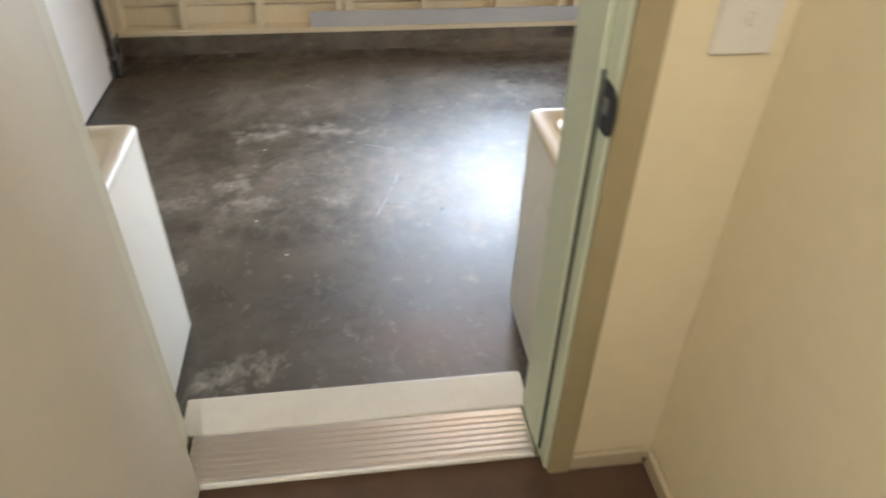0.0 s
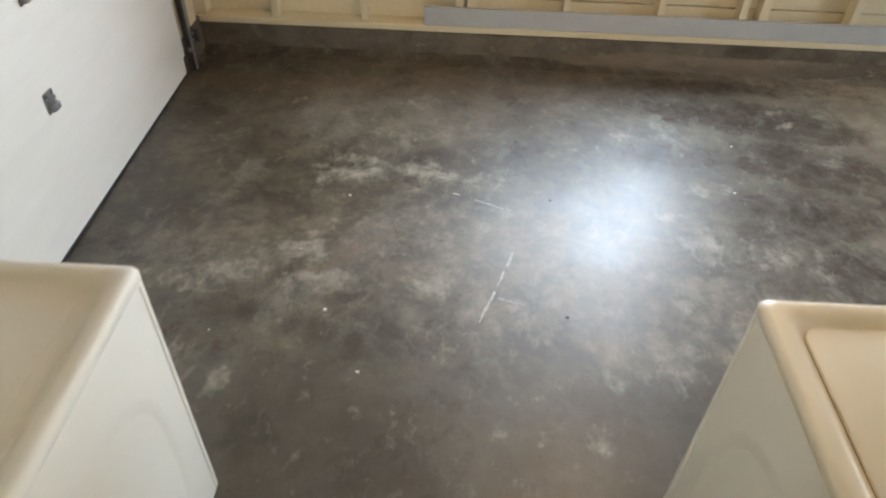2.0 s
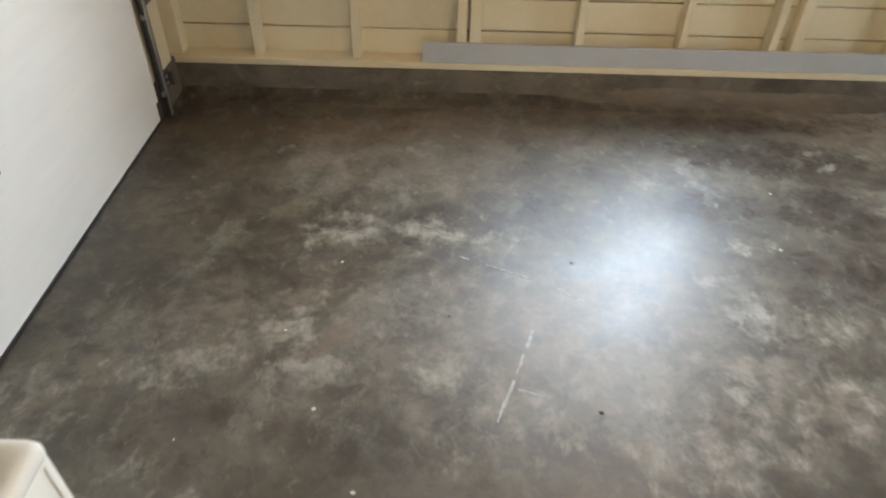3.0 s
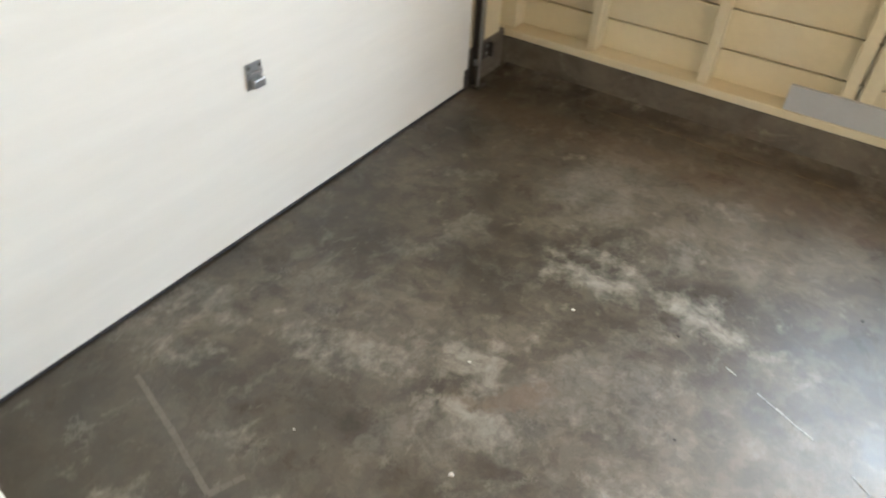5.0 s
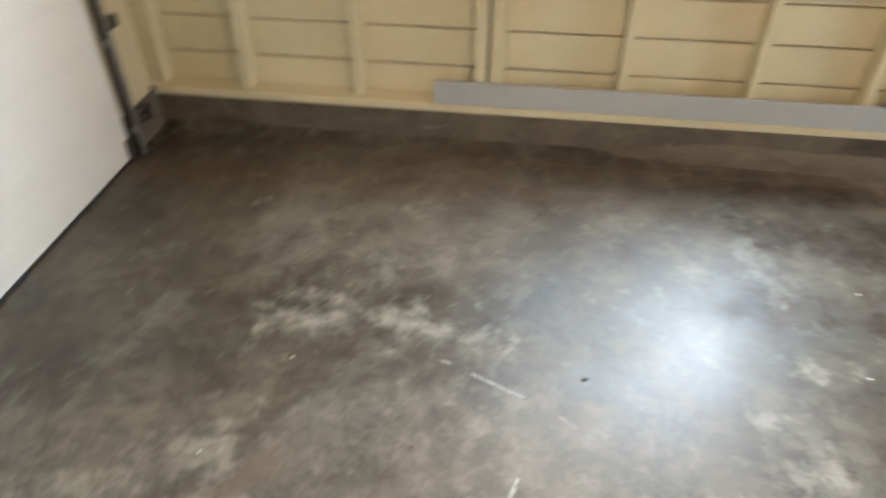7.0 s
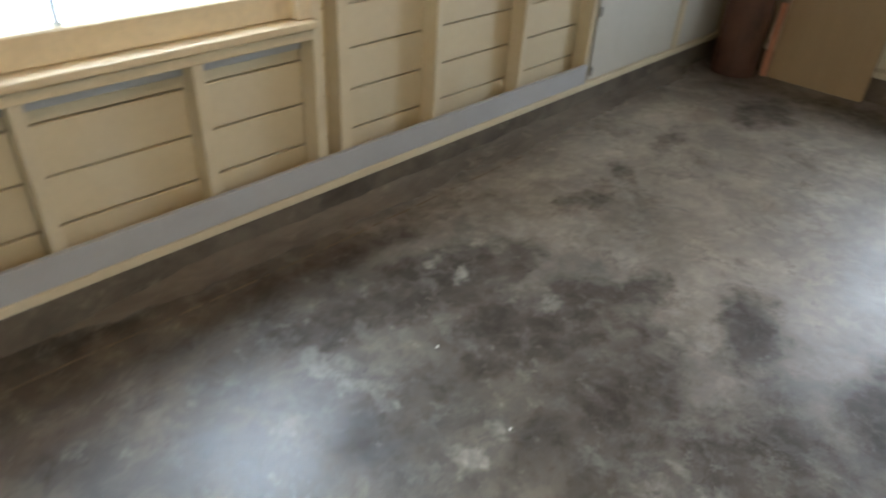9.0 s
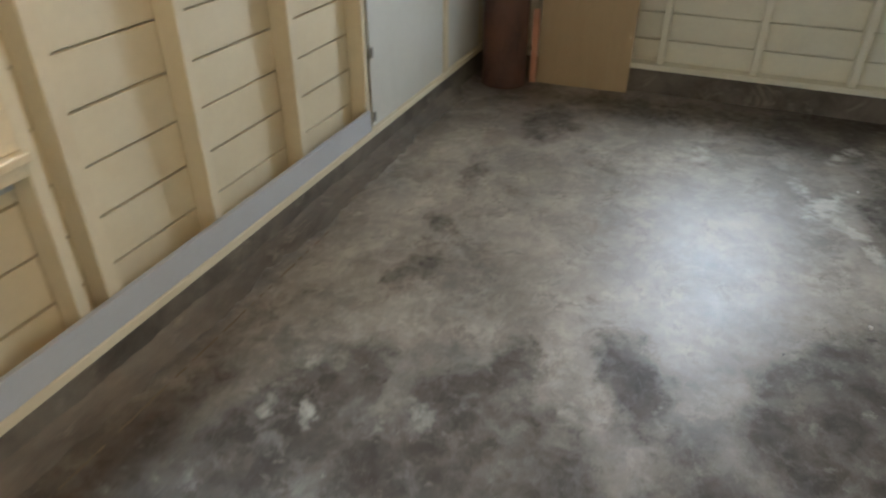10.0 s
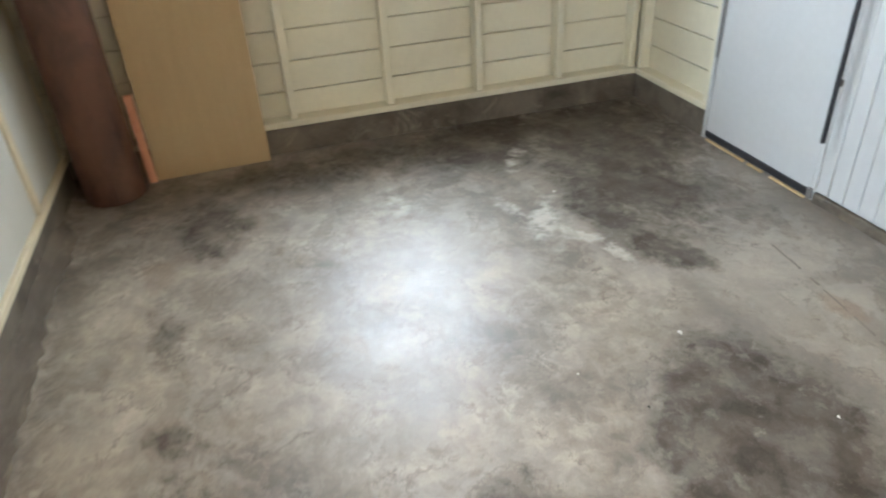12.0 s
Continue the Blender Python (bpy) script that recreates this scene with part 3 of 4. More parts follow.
def mud_fillet(x0, x1, wall):
    """Dried mud heaped against the foot of the stem wall, thinning out at both ends."""
    rnd, bm, rows = random.Random(11), bmesh.new(), []
    count, h, w = 160, 0.05, 0.05
    for i in range(count + 1):
        k = i / count
        ends = min(1.0, k / 0.12, (1 - k) / 0.06)
        h = 0.8 * h + 0.2 * (0.060 + rnd.uniform(-0.03, 0.03))
        w = 0.8 * w + 0.2 * (0.050 + rnd.uniform(-0.05, 0.06))
        x, hh, ww = x0 + (x1 - x0) * k, 0.014 + h * ends, 0.03 + w * ends
        rows.append([bm.verts.new(p) for p in ((x, wall - ww, 0.0), (x, wall - ww * 0.72, 0.012 + hh * 0.10), (x, wall - ww * 0.4, 0.014 + hh * 0.3), (x, wall - ww * 0.15, 0.014 + hh * 0.65), (x, wall + 0.002, 0.014 + hh), (x, wall + 0.002, 0.0))])
    for a, b in zip(rows, rows[1:]):
        for j in range(6):
            bm.faces.new((a[j], b[j], b[(j + 1) % 6], a[(j + 1) % 6]))
    bm.faces.new(rows[0])
    bm.faces.new(rows[-1][::-1])
    return bm


thing("mud_fillet", mud_fillet(1.7, 6.3, FAR - 0.031), MUD, "dried brown mud heaped along the foot of the stem wall", "mud", kind="structure", smooth=True)

PITCH, FIRST = 0.187, 0.176


def boards_y(wall, x0, x1, z0, z1, y, material):
    z = FIRST
    while z < z1:
        a, b = max(z, z0), min(z + PITCH - 0.009, z1)
        if b - a > 0.02:
            d = random.uniform(-0.002, 0.002)
            part("board", bm_box(x0, x1, y + d, y + 0.022 + d, a + random.uniform(-0.001, 0.001), b, 0.002), material, wall)
        z += PITCH


def boards_x(wall, y0, y1, z0, z1, x, material):
    z = FIRST
    while z < z1:
        a, b = max(z, z0), min(z + PITCH - 0.009, z1)
        if b - a > 0.02:
            d = random.uniform(-0.002, 0.002)
            part("board", bm_box(x + d, x + 0.022 + d, y0, y1, a + random.uniform(-0.001, 0.001), b, 0.002), material, wall)
        z += PITCH


def stud_y(wall, x0, x1, z0=0.214, z1=TOP, y=FAR, material=CREAM):
    part("stud", bm_box(x0, x1, y + random.uniform(-0.002, 0.002), y + 0.095, z0, z1, 0.003), material, wall)


def stud_x(wall, y0, y1, z0=0.21, z1=TOP, x=EAST, material=CREAM_PALE):
    part("stud", bm_box(x + random.uniform(-0.002, 0.002), x + 0.095, y0, y1, z0, z1, 0.003), material, wall)


boards_y(wall_north, -0.72, WX0, 0.17, TOP, FAR + 0.097, CREAM)
boards_y(wall_north, WX0 + 0.002, WX1 - 0.002, 0.17, WZ0 - 0.05, FAR + 0.097, CREAM)
boards_y(wall_north, WX1, 6.86, 0.17, TOP, FAR + 0.097, CREAM)
part("sill_plate", bm_box(-0.62, EAST + 0.09, FAR - 0.036, FAR + 0.096, 0.173, 0.213, 0.004), CREAM, wall_north)
part("top_plate", bm_box(-0.62, EAST + 0.09, FAR - 0.004, FAR + 0.096, TOP - 0.08, TOP - 0.004, 0.003), CREAM, wall_north)
for x0, x1 in ((-0.56, -0.44), (-0.022, 0.024), (0.552, 0.598), (1.150, 1.205), (1.222, 1.288), (2.922, 2.968), (3.045, 3.105), (3.610, 3.656), (4.262, 4.308), (4.905, 4.945), (6.70, 6.755)):
    stud_y(wall_north, x0, x1)
for x0, x1 in ((1.825, 1.868), (2.412, 2.455)):
    stud_y(wall_north, x0, x1, z1=0.842)

boards_x(wall_east, 2.2, FAR + 0.09, 0.17, EZ0 - 0.05, EAST + 0.097, CREAM_PALE)
boards_x(wall_east, 2.2, EY0 - 0.05, EZ0 - 0.05, TOP, EAST + 0.097, CREAM_PALE)
boards_x(wall_east, EY1 + 0.05, FAR + 0.09, EZ0 - 0.05, TOP, EAST + 0.097, CREAM_PALE)
part("sill_plate", bm_box(EAST - 0.022, EAST + 0.096, 2.262, FAR - 0.04, 0.169, 0.208, 0.004), CREAM_PALE, wall_east)
for y in (5.86, 5.26, 4.65, 4.03, 3.425, 2.855, 2.30):
    high = EZ0 - 0.06 if EY0 < y < EY1 else TOP
    stud_x(wall_east, y - 0.022, y + 0.022, z1=high)


# windows
def window_far():
    w = holder("window_1", "cream framed window blown out by daylight", "window", kind="structure")
    y0, y1 = FAR - 0.045, FAR + 0.12
    part("window_sill", bm_box(WX0 - 0.0, WX1 - 0.0, y0, y1, 0.895, 0.925, 0.006, 2), WINDOW_PAINT, w)
    part("apron_rail", bm_box(WX0, WX1, FAR - 0.004, FAR + 0.09, 0.842, 0.880, 0.003), WINDOW_PAINT, w)
    # strip added to give the bluish shade in the recess below the rail
    part("cover_strip", bm_box(WX0 + 0.002, WX1 - 0.002, FAR + 0.080, FAR + 0.094, 0.785, 0.838, 0.002), GREY_BOARD, w, "blue-grey strip for the shade under the rail")
    part("bottom_rail", bm_box(WX0 + 0.05, WX1 - 0.05, FAR + 0.03, FAR + 0.10, 0.926, 1.03, 0.006), WINDOW_PAINT, w)
    part("top_rail", bm_box(WX0 + 0.05, WX1 - 0.05, FAR + 0.03, FAR + 0.10, WZ1 - 0.09, WZ1, 0.006), WINDOW_PAINT, w)
    part("stile", bm_box(WX0 + 0.001, WX0 + 0.11, FAR + 0.028, FAR + 0.102, 0.926, WZ1, 0.006), WINDOW_PAINT, w)
    part("stile", bm_box(WX1 - 0.13, WX1 - 0.001, FAR + 0.028, FAR + 0.102, 0.926, WZ1, 0.006), WINDOW_PAINT, w)
    part("casing", bm_box(WX1 - 0.07, WX1 - 0.002, FAR - 0.012, FAR + 0.026, 0.926, WZ1 + 0.05, 0.005), WINDOW_PAINT, w)
    part("casing", bm_box(WX0 + 0.002, WX0 + 0.07, FAR - 0.012, FAR + 0.026, 0.926, WZ1 + 0.05, 0.005), WINDOW_PAINT, w)
    part("meeting_stile", bm_box(2.03, 2.048, FAR + 0.045, FAR + 0.085, 1.031, WZ1 - 0.091, 0.004), STEEL, w, "thin grey metal bar")
    for x0, x1 in ((WX0 + 0.11, 2.03), (2.048, WX1 - 0.13)):
        g = part("pane", bm_box(x0, x1, FAR + 0.062, FAR + 0.067, 1.03, WZ1 - 0.09), GLASS, w)
        g.visible_shadow = False


def window_end():
    w = holder("window_2", "plain painted window that lights the end of the garage", "window", kind="structure")
    x0, x1 = EAST + 0.02, EAST + 0.10
    part("window_sill", bm_box(EAST - 0.03, EAST + 0.12, EY0 - 0.05, EY1 + 0.05, EZ0 - 0.05, EZ0 - 0.02, 0.005), WINDOW_PAINT, w)
    part("bottom_rail", bm_box(x0, x1, EY0, EY1, EZ0 - 0.019, EZ0 + 0.05, 0.005), WINDOW_PAINT, w)
    part("top_rail", bm_box(x0, x1, EY0, EY1, EZ1 - 0.05, EZ1, 0.005), WINDOW_PAINT, w)
    for y in (EY0, EY1 - 0.06):
        part("stile", bm_box(x0 - 0.002, x1 + 0.002, y, y + 0.06, EZ0 - 0.019, EZ1, 0.005), WINDOW_PAINT, w)
    g = part("pane", bm_box(EAST + 0.06, EAST + 0.065, EY0 + 0.06, EY1 - 0.06, EZ0 + 0.05, EZ1 - 0.05), GLASS, w)
    g.visible_shadow = False


window_far()
window_end()

# flush panels at the end of the far wall
panel_cover = holder("hatch_panel", "flush white painted plywood hatch panel with small hinges", "panel")
part("sheet", bm_box(4.95, 5.975, FAR - 0.014, FAR - 0.002, 0.215, 2.2, 0.003), PANEL_WHITE, panel_cover)
for z in (0.245, 0.605, 1.6):
    hinge = part("hinge", bm_box(4.952, 4.978, FAR - 0.021, FAR - 0.0145, z, z + 0.055, 0.002), STEEL, panel_cover, "small grey steel hinge")
    part("pin", bm_tube(4.962, FAR - 0.022, z, z + 0.055, 0.004, 8), STEEL, hinge)
part_panel = holder("corner_panel", "flush off-white plywood panel beside the batten", "panel")
part("sheet", bm_box(6.055, 6.69, FAR - 0.010, FAR - 0.0005, 0.215, 2.2, 0.003), PANEL_WHITE, part_panel)
thing("batten", bm_box(5.985, 6.045, FAR - 0.028, FAR - 0.002, 0.214, 2.3, 0.005), CREAM, "yellowed cream wooden batten between two panels", "batten")

# grey board standing on the plate
thing("trim_board", bm_box(0.955, 4.90, FAR - 0.030, FAR - 0.006, 0.214, 0.330, 0.002), GREY_BOARD, "long flat grey primed board standing on the plate", "board")

# west wall: sectional door
DY0, DY1 = 3.03, 5.605
wall_w = bm_box(WEST - 0.17, WEST - 0.06, 1.95, DY0 - 0.02, 0, TOP)
bm_box(WEST - 0.17, WEST - 0.06, DY1 + 0.02, FAR + 0.2, 0, TOP, bm=wall_w)
bm_box(WEST - 0.17, WEST - 0.06, DY0 - 0.02, DY1 + 0.02, 2.12, TOP, bm=wall_w)
thing("wall_west", wall_w, CREAM, "cream painted wall round the garage door", "wall", kind="structure")
thing("door_jamb", bm_box(WEST - 0.058, WEST + 0.02, DY0 - 0.11, DY0 - 0.012, 0.0, 2.2, 0.004), PALE_WOOD, "worn bare wooden garage door jamb", "jamb", kind="structure")
thing("door_jamb", bm_box(WEST - 0.058, WEST + 0.0, DY1 + 0.012, DY1 + 0.30, 0.2135, 2.2, 0.004), CREAM, "cream painted garage door jamb", "jamb", kind="structure")

thing("corner_pier", bm_box(WEST - 0.058, WEST - 0.004, DY1 + 0.012, FAR - 0.0305, -0.01, 0.213, 0.006), STEM, "grey concrete pier in the corner beside the garage door", "pier", kind="structure")

garage_door = holder("garage_door", "closed white painted sectional garage door with black bottom seal", "garage door", at=(WEST, 4.3, 0))
garage_door.location = (0, 0, 0)
for i in range(4):
    z0 = 0.016 + i * 0.527
    sec = part("section", bm_box(WEST - 0.045, WEST, DY0, DY1, z0, z0 + 0.5269), GARAGE_WHITE, garage_door)
part("bottom_seal", bm_box(WEST - 0.05, WEST + 0.004, DY0, DY1, 0.0, 0.0165, 0.005), RUBBER, garage_door, "black rubber seal")


def lift_handle(z, y):
    h = part("lift_handle", bm_box(WEST + 0.0005, WEST + 0.006, y - 0.035, y + 0.035, z - 0.046, z + 0.044, 0.002), STEEL, garage_door, "grey steel lift bracket")
    part("cup", bm_box(WEST + 0.0062, WEST + 0.030, y - 0.026, y + 0.026, z - 0.038, z - 0.006, 0.006, 2), STEEL, h)
    part("lip", bm_box(WEST + 0.0062, WEST + 0.016, y - 0.030, y + 0.030, z + 0.004, z + 0.016, 0.002), STEEL, h)
    for dy in (-0.024, 0.024):
        part("bolt", bm_box(WEST + 0.0062, WEST + 0.011, y + dy - 0.006, y + dy + 0.006, z + 0.026, z + 0.038, 0.002), DARK_STEEL, h)


lift_handle(0.60, 4.215)
lift_handle(1.02, 4.30)

track = holder("door_track", "dark steel vertical garage door track on wall brackets", "door track")
part("rail", bm_box(WEST + 0.012, WEST + 0.055, DY1 + 0.035, DY1 + 0.042, 0.02, 2.2), DARK_STEEL, track)
part("rail", bm_box(WEST + 0.012, WEST + 0.018, DY1 + 0.012, DY1 + 0.035, 0.02, 2.2), DARK_STEEL, track)
part("rail", bm_box(WEST + 0.049, WEST + 0.055, DY1 + 0.012, DY1 + 0.035, 0.02, 2.2), STEEL, track)
for z in (0.62, 1.3, 1.9):
    part("bracket", bm_box(WEST + 0.001, WEST + 0.05, DY1 + 0.043, DY1 + 0.13, z, z + 0.05, 0.004), DARK_STEEL, track)
for z in (0.13, 0.56, 1.08):
    r = part("roller", bm_box(WEST + 0.022, WEST + 0.045, DY1 + 0.005, DY1 + 0.033, z, z + 0.035, 0.01, 2), STEEL, track)
part("hinge_plate", bm_box(WEST + 0.0005, WEST + 0.012, DY1 - 0.034, DY1 + 0.004, 0.012, 0.115, 0.003), DARK_STEEL, track)
part("foot", bm_box(WEST + 0.005, WEST + 0.06, DY1 + 0.02, DY1 + 0.10, 0.0, 0.022, 0.004), DARK_STEEL, track)
anchor = holder("anchor_bracket", "dark steel anchor bracket bolted to the concrete pier", "bracket")
part("plate", bm_box(WEST - 0.0035, WEST + 0.004, 5.745, 5.815, 0.110, 0.205, 0.002), DARK_STEEL, anchor)
part("ear", bm_box(WEST + 0.0042, WEST + 0.034, 5.790, 5.812, 0.118, 0.196, 0.004), DARK_STEEL, anchor)
for z in (0.135, 0.175):
    part("bolt", bm_box(WEST + 0.0042, WEST + 0.016, 5.758, 5.774, z, z + 0.016, 0.003), STEEL, anchor)

# near wall with side door
SX0, SX1 = 5.05, 5.915
near_wall = bm_box(4.3, SX0 - 0.03, NEAR - 0.19, NEAR - 0.02, 0, TOP)
bm_box(SX1 + 0.03, EAST + 0.1, NEAR - 0.19, NEAR - 0.10, 0, TOP, bm=near_wall)
bm_box(SX0 - 0.03, SX1 + 0.03, NEAR - 0.19, NEAR - 0.10, 2.07, TOP, bm=near_wall)
wall_south = thing("wall_south", near_wall, WHITE_DOOR, "white and cream boarded wall beside the side door", "wall", kind="structure")
z = FIRST
while z < TOP:
    part("board", bm_box(SX1 + 0.035, EAST + 0.09, NEAR - 0.099, NEAR - 0.077 + random.uniform(-0.002, 0.002), z, min(z + PITCH - 0.009, TOP), 0.002), CREAM_PALE, wall_south)
    z += PITCH
part("sill_plate", bm_box(SX1 + 0.03, EAST - 0.024, NEAR - 0.098, NEAR + 0.015, 0.169, 0.208, 0.004), CREAM_PALE, wall_south)
part("stud", bm_box(SX1 + 0.03, SX1 + 0.07, NEAR - 0.076, NEAR, 0.209, TOP, 0.003), CREAM_PALE, wall_south)
part("stud", bm_box(EAST - 0.05, EAST - 0.005, NEAR - 0.076, NEAR - 0.002, 0.209, TOP, 0.003), CREAM_PALE, wall_south)
thing("stem_wall_south", bm_box(SX1 + 0.03, EAST - 0.015, NEAR - 0.19, NEAR + 0.005, -0.01, 0.168, 0.006), STEM, "dark stained concrete stem wall beside the side door", "stem wall", kind="structure")
x = 4.30
while x < SX0 - 0.05:
    part("plank", bm_box(x, x + 0.088, NEAR - 0.0195, NEAR - 0.004, 0.055, TOP, 0.003), WHITE_DOOR, wall_south)
    x += 0.092
thing("base_curb", bm_box(4.3, SX0 - 0.03, NEAR - 0.02, NEAR + 0.012, -0.01, 0.05, 0.006), STEM, "low grey concrete curb under the white planks", "curb", kind="structure")

side_door = holder("door_1", "closed flush white side door with black sweep", "door", kind="structure")
part("leaf", bm_box(SX0, SX1, NEAR - 0.045, NEAR, 0.05, 2.05, 0.003), WHITE_DOOR, side_door)
part("sweep", bm_box(SX0, SX1, NEAR - 0.04, NEAR + 0.006, 0.012, 0.05, 0.003), RUBBER, side_door, "black rubber sweep")
part("door_frame", bm_box(SX1 + 0.002, SX1 + 0.029, NEAR - 0.099, NEAR + 0.008, 0.0, 2.07, 0.003), WHITE_DOOR, side_door)
part("door_frame", bm_box(SX0 - 0.029, SX0 - 0.002, NEAR - 0.019, NEAR + 0.004, 0.0, 2.07, 0.003), WHITE_DOOR, side_door)
part("door_frame", bm_box(SX0 - 0.029, SX1 + 0.029, NEAR - 0.099, NEAR + 0.006, 2.052, 2.069, 0.003), WHITE_DOOR, side_door)
part("weather_strip", bm_box(SX1 - 0.012, SX1 + 0.004, NEAR + 0.009, NEAR + 0.018, 0.50, 2.05, 0.002), STEEL, side_door, "grey weather strip")
part("foot_bracket", bm_box(SX0 - 0.025, SX0 + 0.005, NEAR + 0.0065, NEAR + 0.022, 0.012, 0.07, 0.003), STEEL, side_door, "small steel foot bracket")
# three pale yellowish strips along the foot of the door
for x0, x1 in ((5.06, 5.32), (5.38, 5.50), (5.53, 5.88)):
    part("threshold_strip", bm_box(x0, x1, NEAR + 0.007, NEAR + 0.024, 0.0, 0.011, 0.003), PALE_WOOD, side_door, "pale yellowish strip")
wall_bar = holder("wall_bar", "slim black metal bar fixed upright on the wall", "bar")
part("bar", bm_box(5.012, 5.032, NEAR + 0.022, NEAR + 0.040, 0.32, 2.0, 0.003), RUBBER, wall_bar)
for z in (0.6, 1.8):
    part("clip", bm_box(5.014, 5.030, NEAR + 0.0045, NEAR + 0.0215, z, z + 0.03), DARK_STEEL, wall_bar)

# house wall with doorway, hall behind it
HX0, HX1 = 0.752, 1.660
HY0, HY1 = 1.63, 1.82
hw = bm_box(-0.75, HX0 - 0.05, HY0, HY1, 0, TOP + 0.5)
bm_box(HX1 + 0.05, 4.3, HY0, HY1, 0, TOP + 0.5, bm=hw)
bm_box(HX0 - 0.05, HX1 + 0.05, HY0, HY1, HOUSE_FLOOR + 2.09, TOP + 0.5, bm=hw)
bm_box(HX0 - 0.05, HX1 + 0.05, HY0, HY1 + 0.09, -0.01, HOUSE_FLOOR - 0.101, bm=hw)
wall_house = thing("wall_house", hw, HALL_WALL, "warm cream wall between hall and garage", "wall", kind="structure")
thing("wall_return", bm_box(4.301, 4.36, HY1 - 0.21, NEAR - 0.192, 0, TOP), PLASTER, "plain wall return behind the planks", "wall", kind="structure")
hall = bm_box(1.935, 2.12, -2.2, HY0 - 0.001, HOUSE_FLOOR, 2.95)
thing("wall_hall_right", hall, HALL_WALL, "warm cream painted hall wall", "wall", kind="structure")
thing("wall_hall_left", bm_box(-0.5, -0.38, -2.2, HY0 - 0.001, HOUSE_FLOOR, 2.95), HALL_WALL, "warm cream painted hall wall", "wall", kind="structure")
thing("wall_hall_back", bm_box(-0.5, 2.12, -2.32, -2.201, HOUSE_FLOOR, 2.95), HALL_WALL, "warm cream painted hall end wall", "wall", kind="structure")
thing("hall_floor", bm_box(-0.5, 2.12, -2.32, HY0 - 0.001, HOUSE_FLOOR - 0.12, HOUSE_FLOOR), HALL_FLOOR, "dark brown hall carpet", "floor", kind="structure")
thing("hall_ceiling", bm_box(-0.5, 2.12, -2.32, HY0 + 0.1, 2.95, 3.05), PLASTER, "plain pale hall ceiling", "ceiling", kind="structure")
thing("baseboard", bm_box(1.916, 1.934, -2.2, HY0 - 0.02, HOUSE_FLOOR, HOUSE_FLOOR + 0.055, 0.004), TAN_TRIM, "tan painted hall baseboard", "baseboard", kind="structure")
thing("baseboard", bm_box(1.7235, 1.915, HY0 - 0.018, HY0 - 0.001, HOUSE_FLOOR, HOUSE_FLOOR + 0.055, 0.004), TAN_TRIM, "tan painted hall baseboard", "baseboard", kind="structure")

doorway = holder("doorway", "pale green-white door frame with black strike plate", "door frame", kind="structure")
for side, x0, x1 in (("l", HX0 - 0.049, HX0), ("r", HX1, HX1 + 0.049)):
    part("jamb", bm_box(x0, x1, HY0 - 0.004, HY1 + 0.012, HOUSE_FLOOR - 0.044, HOUSE_FLOOR + 2.09, 0.004), JAMB if side == "r" else JAMB_HALL_LIT, doorway)
part("door_stop", bm_box(HX0 + 0.0005, HX0 + 0.006, HY0 + 0.050, HY1 + 0.008, HOUSE_FLOOR + 0.02, HOUSE_FLOOR + 2.05, 0.003), JAMB_HALL_LIT, doorway)
part("weather_strip", bm_box(HX0 + 0.0005, HX0 + 0.010, HY0 + 0.0355, HY0 + 0.0485, HOUSE_FLOOR + 0.02, HOUSE_FLOOR + 2.05, 0.003), WORN_BRASS, doorway, "worn brass-brown weather strip")
for x0, x1, top in ((HX0 - 0.049, HX0 - 0.028, 1.56), (HX1 + 0.028, HX1 + 0.049, 1.52)):
    part("outer_edge", bm_box(x0, x1, HY1 + 0.0125, HY1 + 0.060, HOUSE_FLOOR - 0.003, top, 0.003), WORN_SEAL, doorway, "dark crumbling foam seal on the outer edge of the frame")
part("door_stop", bm_box(HX1 - 0.012, HX1 - 0.0005, HY0 + 0.050, HY1 + 0.008, HOUSE_FLOOR + 0.02, HOUSE_FLOOR + 2.05, 0.003), JAMB, doorway)
part("weather_strip", bm_box(HX1 - 0.007, HX1 - 0.0005, HY0 + 0.0425, HY0 + 0.0495, HOUSE_FLOOR + 0.02, 1.665, 0.001), DARK_SEAL, doorway, "dark weather strip")
part("head_jamb", bm_box(HX0 - 0.049, HX1 + 0.049, HY0 - 0.003, HY1 + 0.011, HOUSE_FLOOR + 2.055, HOUSE_FLOOR + 2.0899, 0.003), JAMB, doorway)
part("casing", bm_box(HX1 + 0.004, HX1 + 0.062, HY0 - 0.022, HY0 - 0.0045, HOUSE_FLOOR, HOUSE_FLOOR + 2.15, 0.005, 2), SHADED_CASING, doorway)
part("casing", bm_box(HX0 - 0.105, HX0 - 0.012, HY0 - 0.022, HY0 - 0.0045, HOUSE_FLOOR, HOUSE_FLOOR + 2.15, 0.005, 2), SHADED_CASING, doorway)


def half_disc(x, thick, y, z, ry, rz):
    """Rounded lip that curls over the edge of the jamb."""
    bm, rings = bmesh.new(), []
    for dx in (0.0, thick):
        rings.append([bm.verts.new((x + dx, y - ry * math.sin(math.pi * i / 12), z - rz * math.cos(math.pi * i / 12))) for i in range(13)])
    for i in range(13):
        j = (i + 1) % 13
        bm.faces.new((rings[0][i], rings[0][j], rings[1][j], rings[1][i]))
    bm.faces.new(rings[0][::-1])
    bm.faces.new(rings[1])
    return bm


strike = part("strike_plate", bm_box(HX1 - 0.003, HX1 - 0.0004, HY0 - 0.002, HY0 + 0.036, 1.565, 1.655, 0.001), RUBBER, doorway, "black strike plate")
part("lip", half_disc(HX1 - 0.0035, 0.003, HY0 - 0.002, 1.610, 0.028, 0.042), RUBBER, strike)
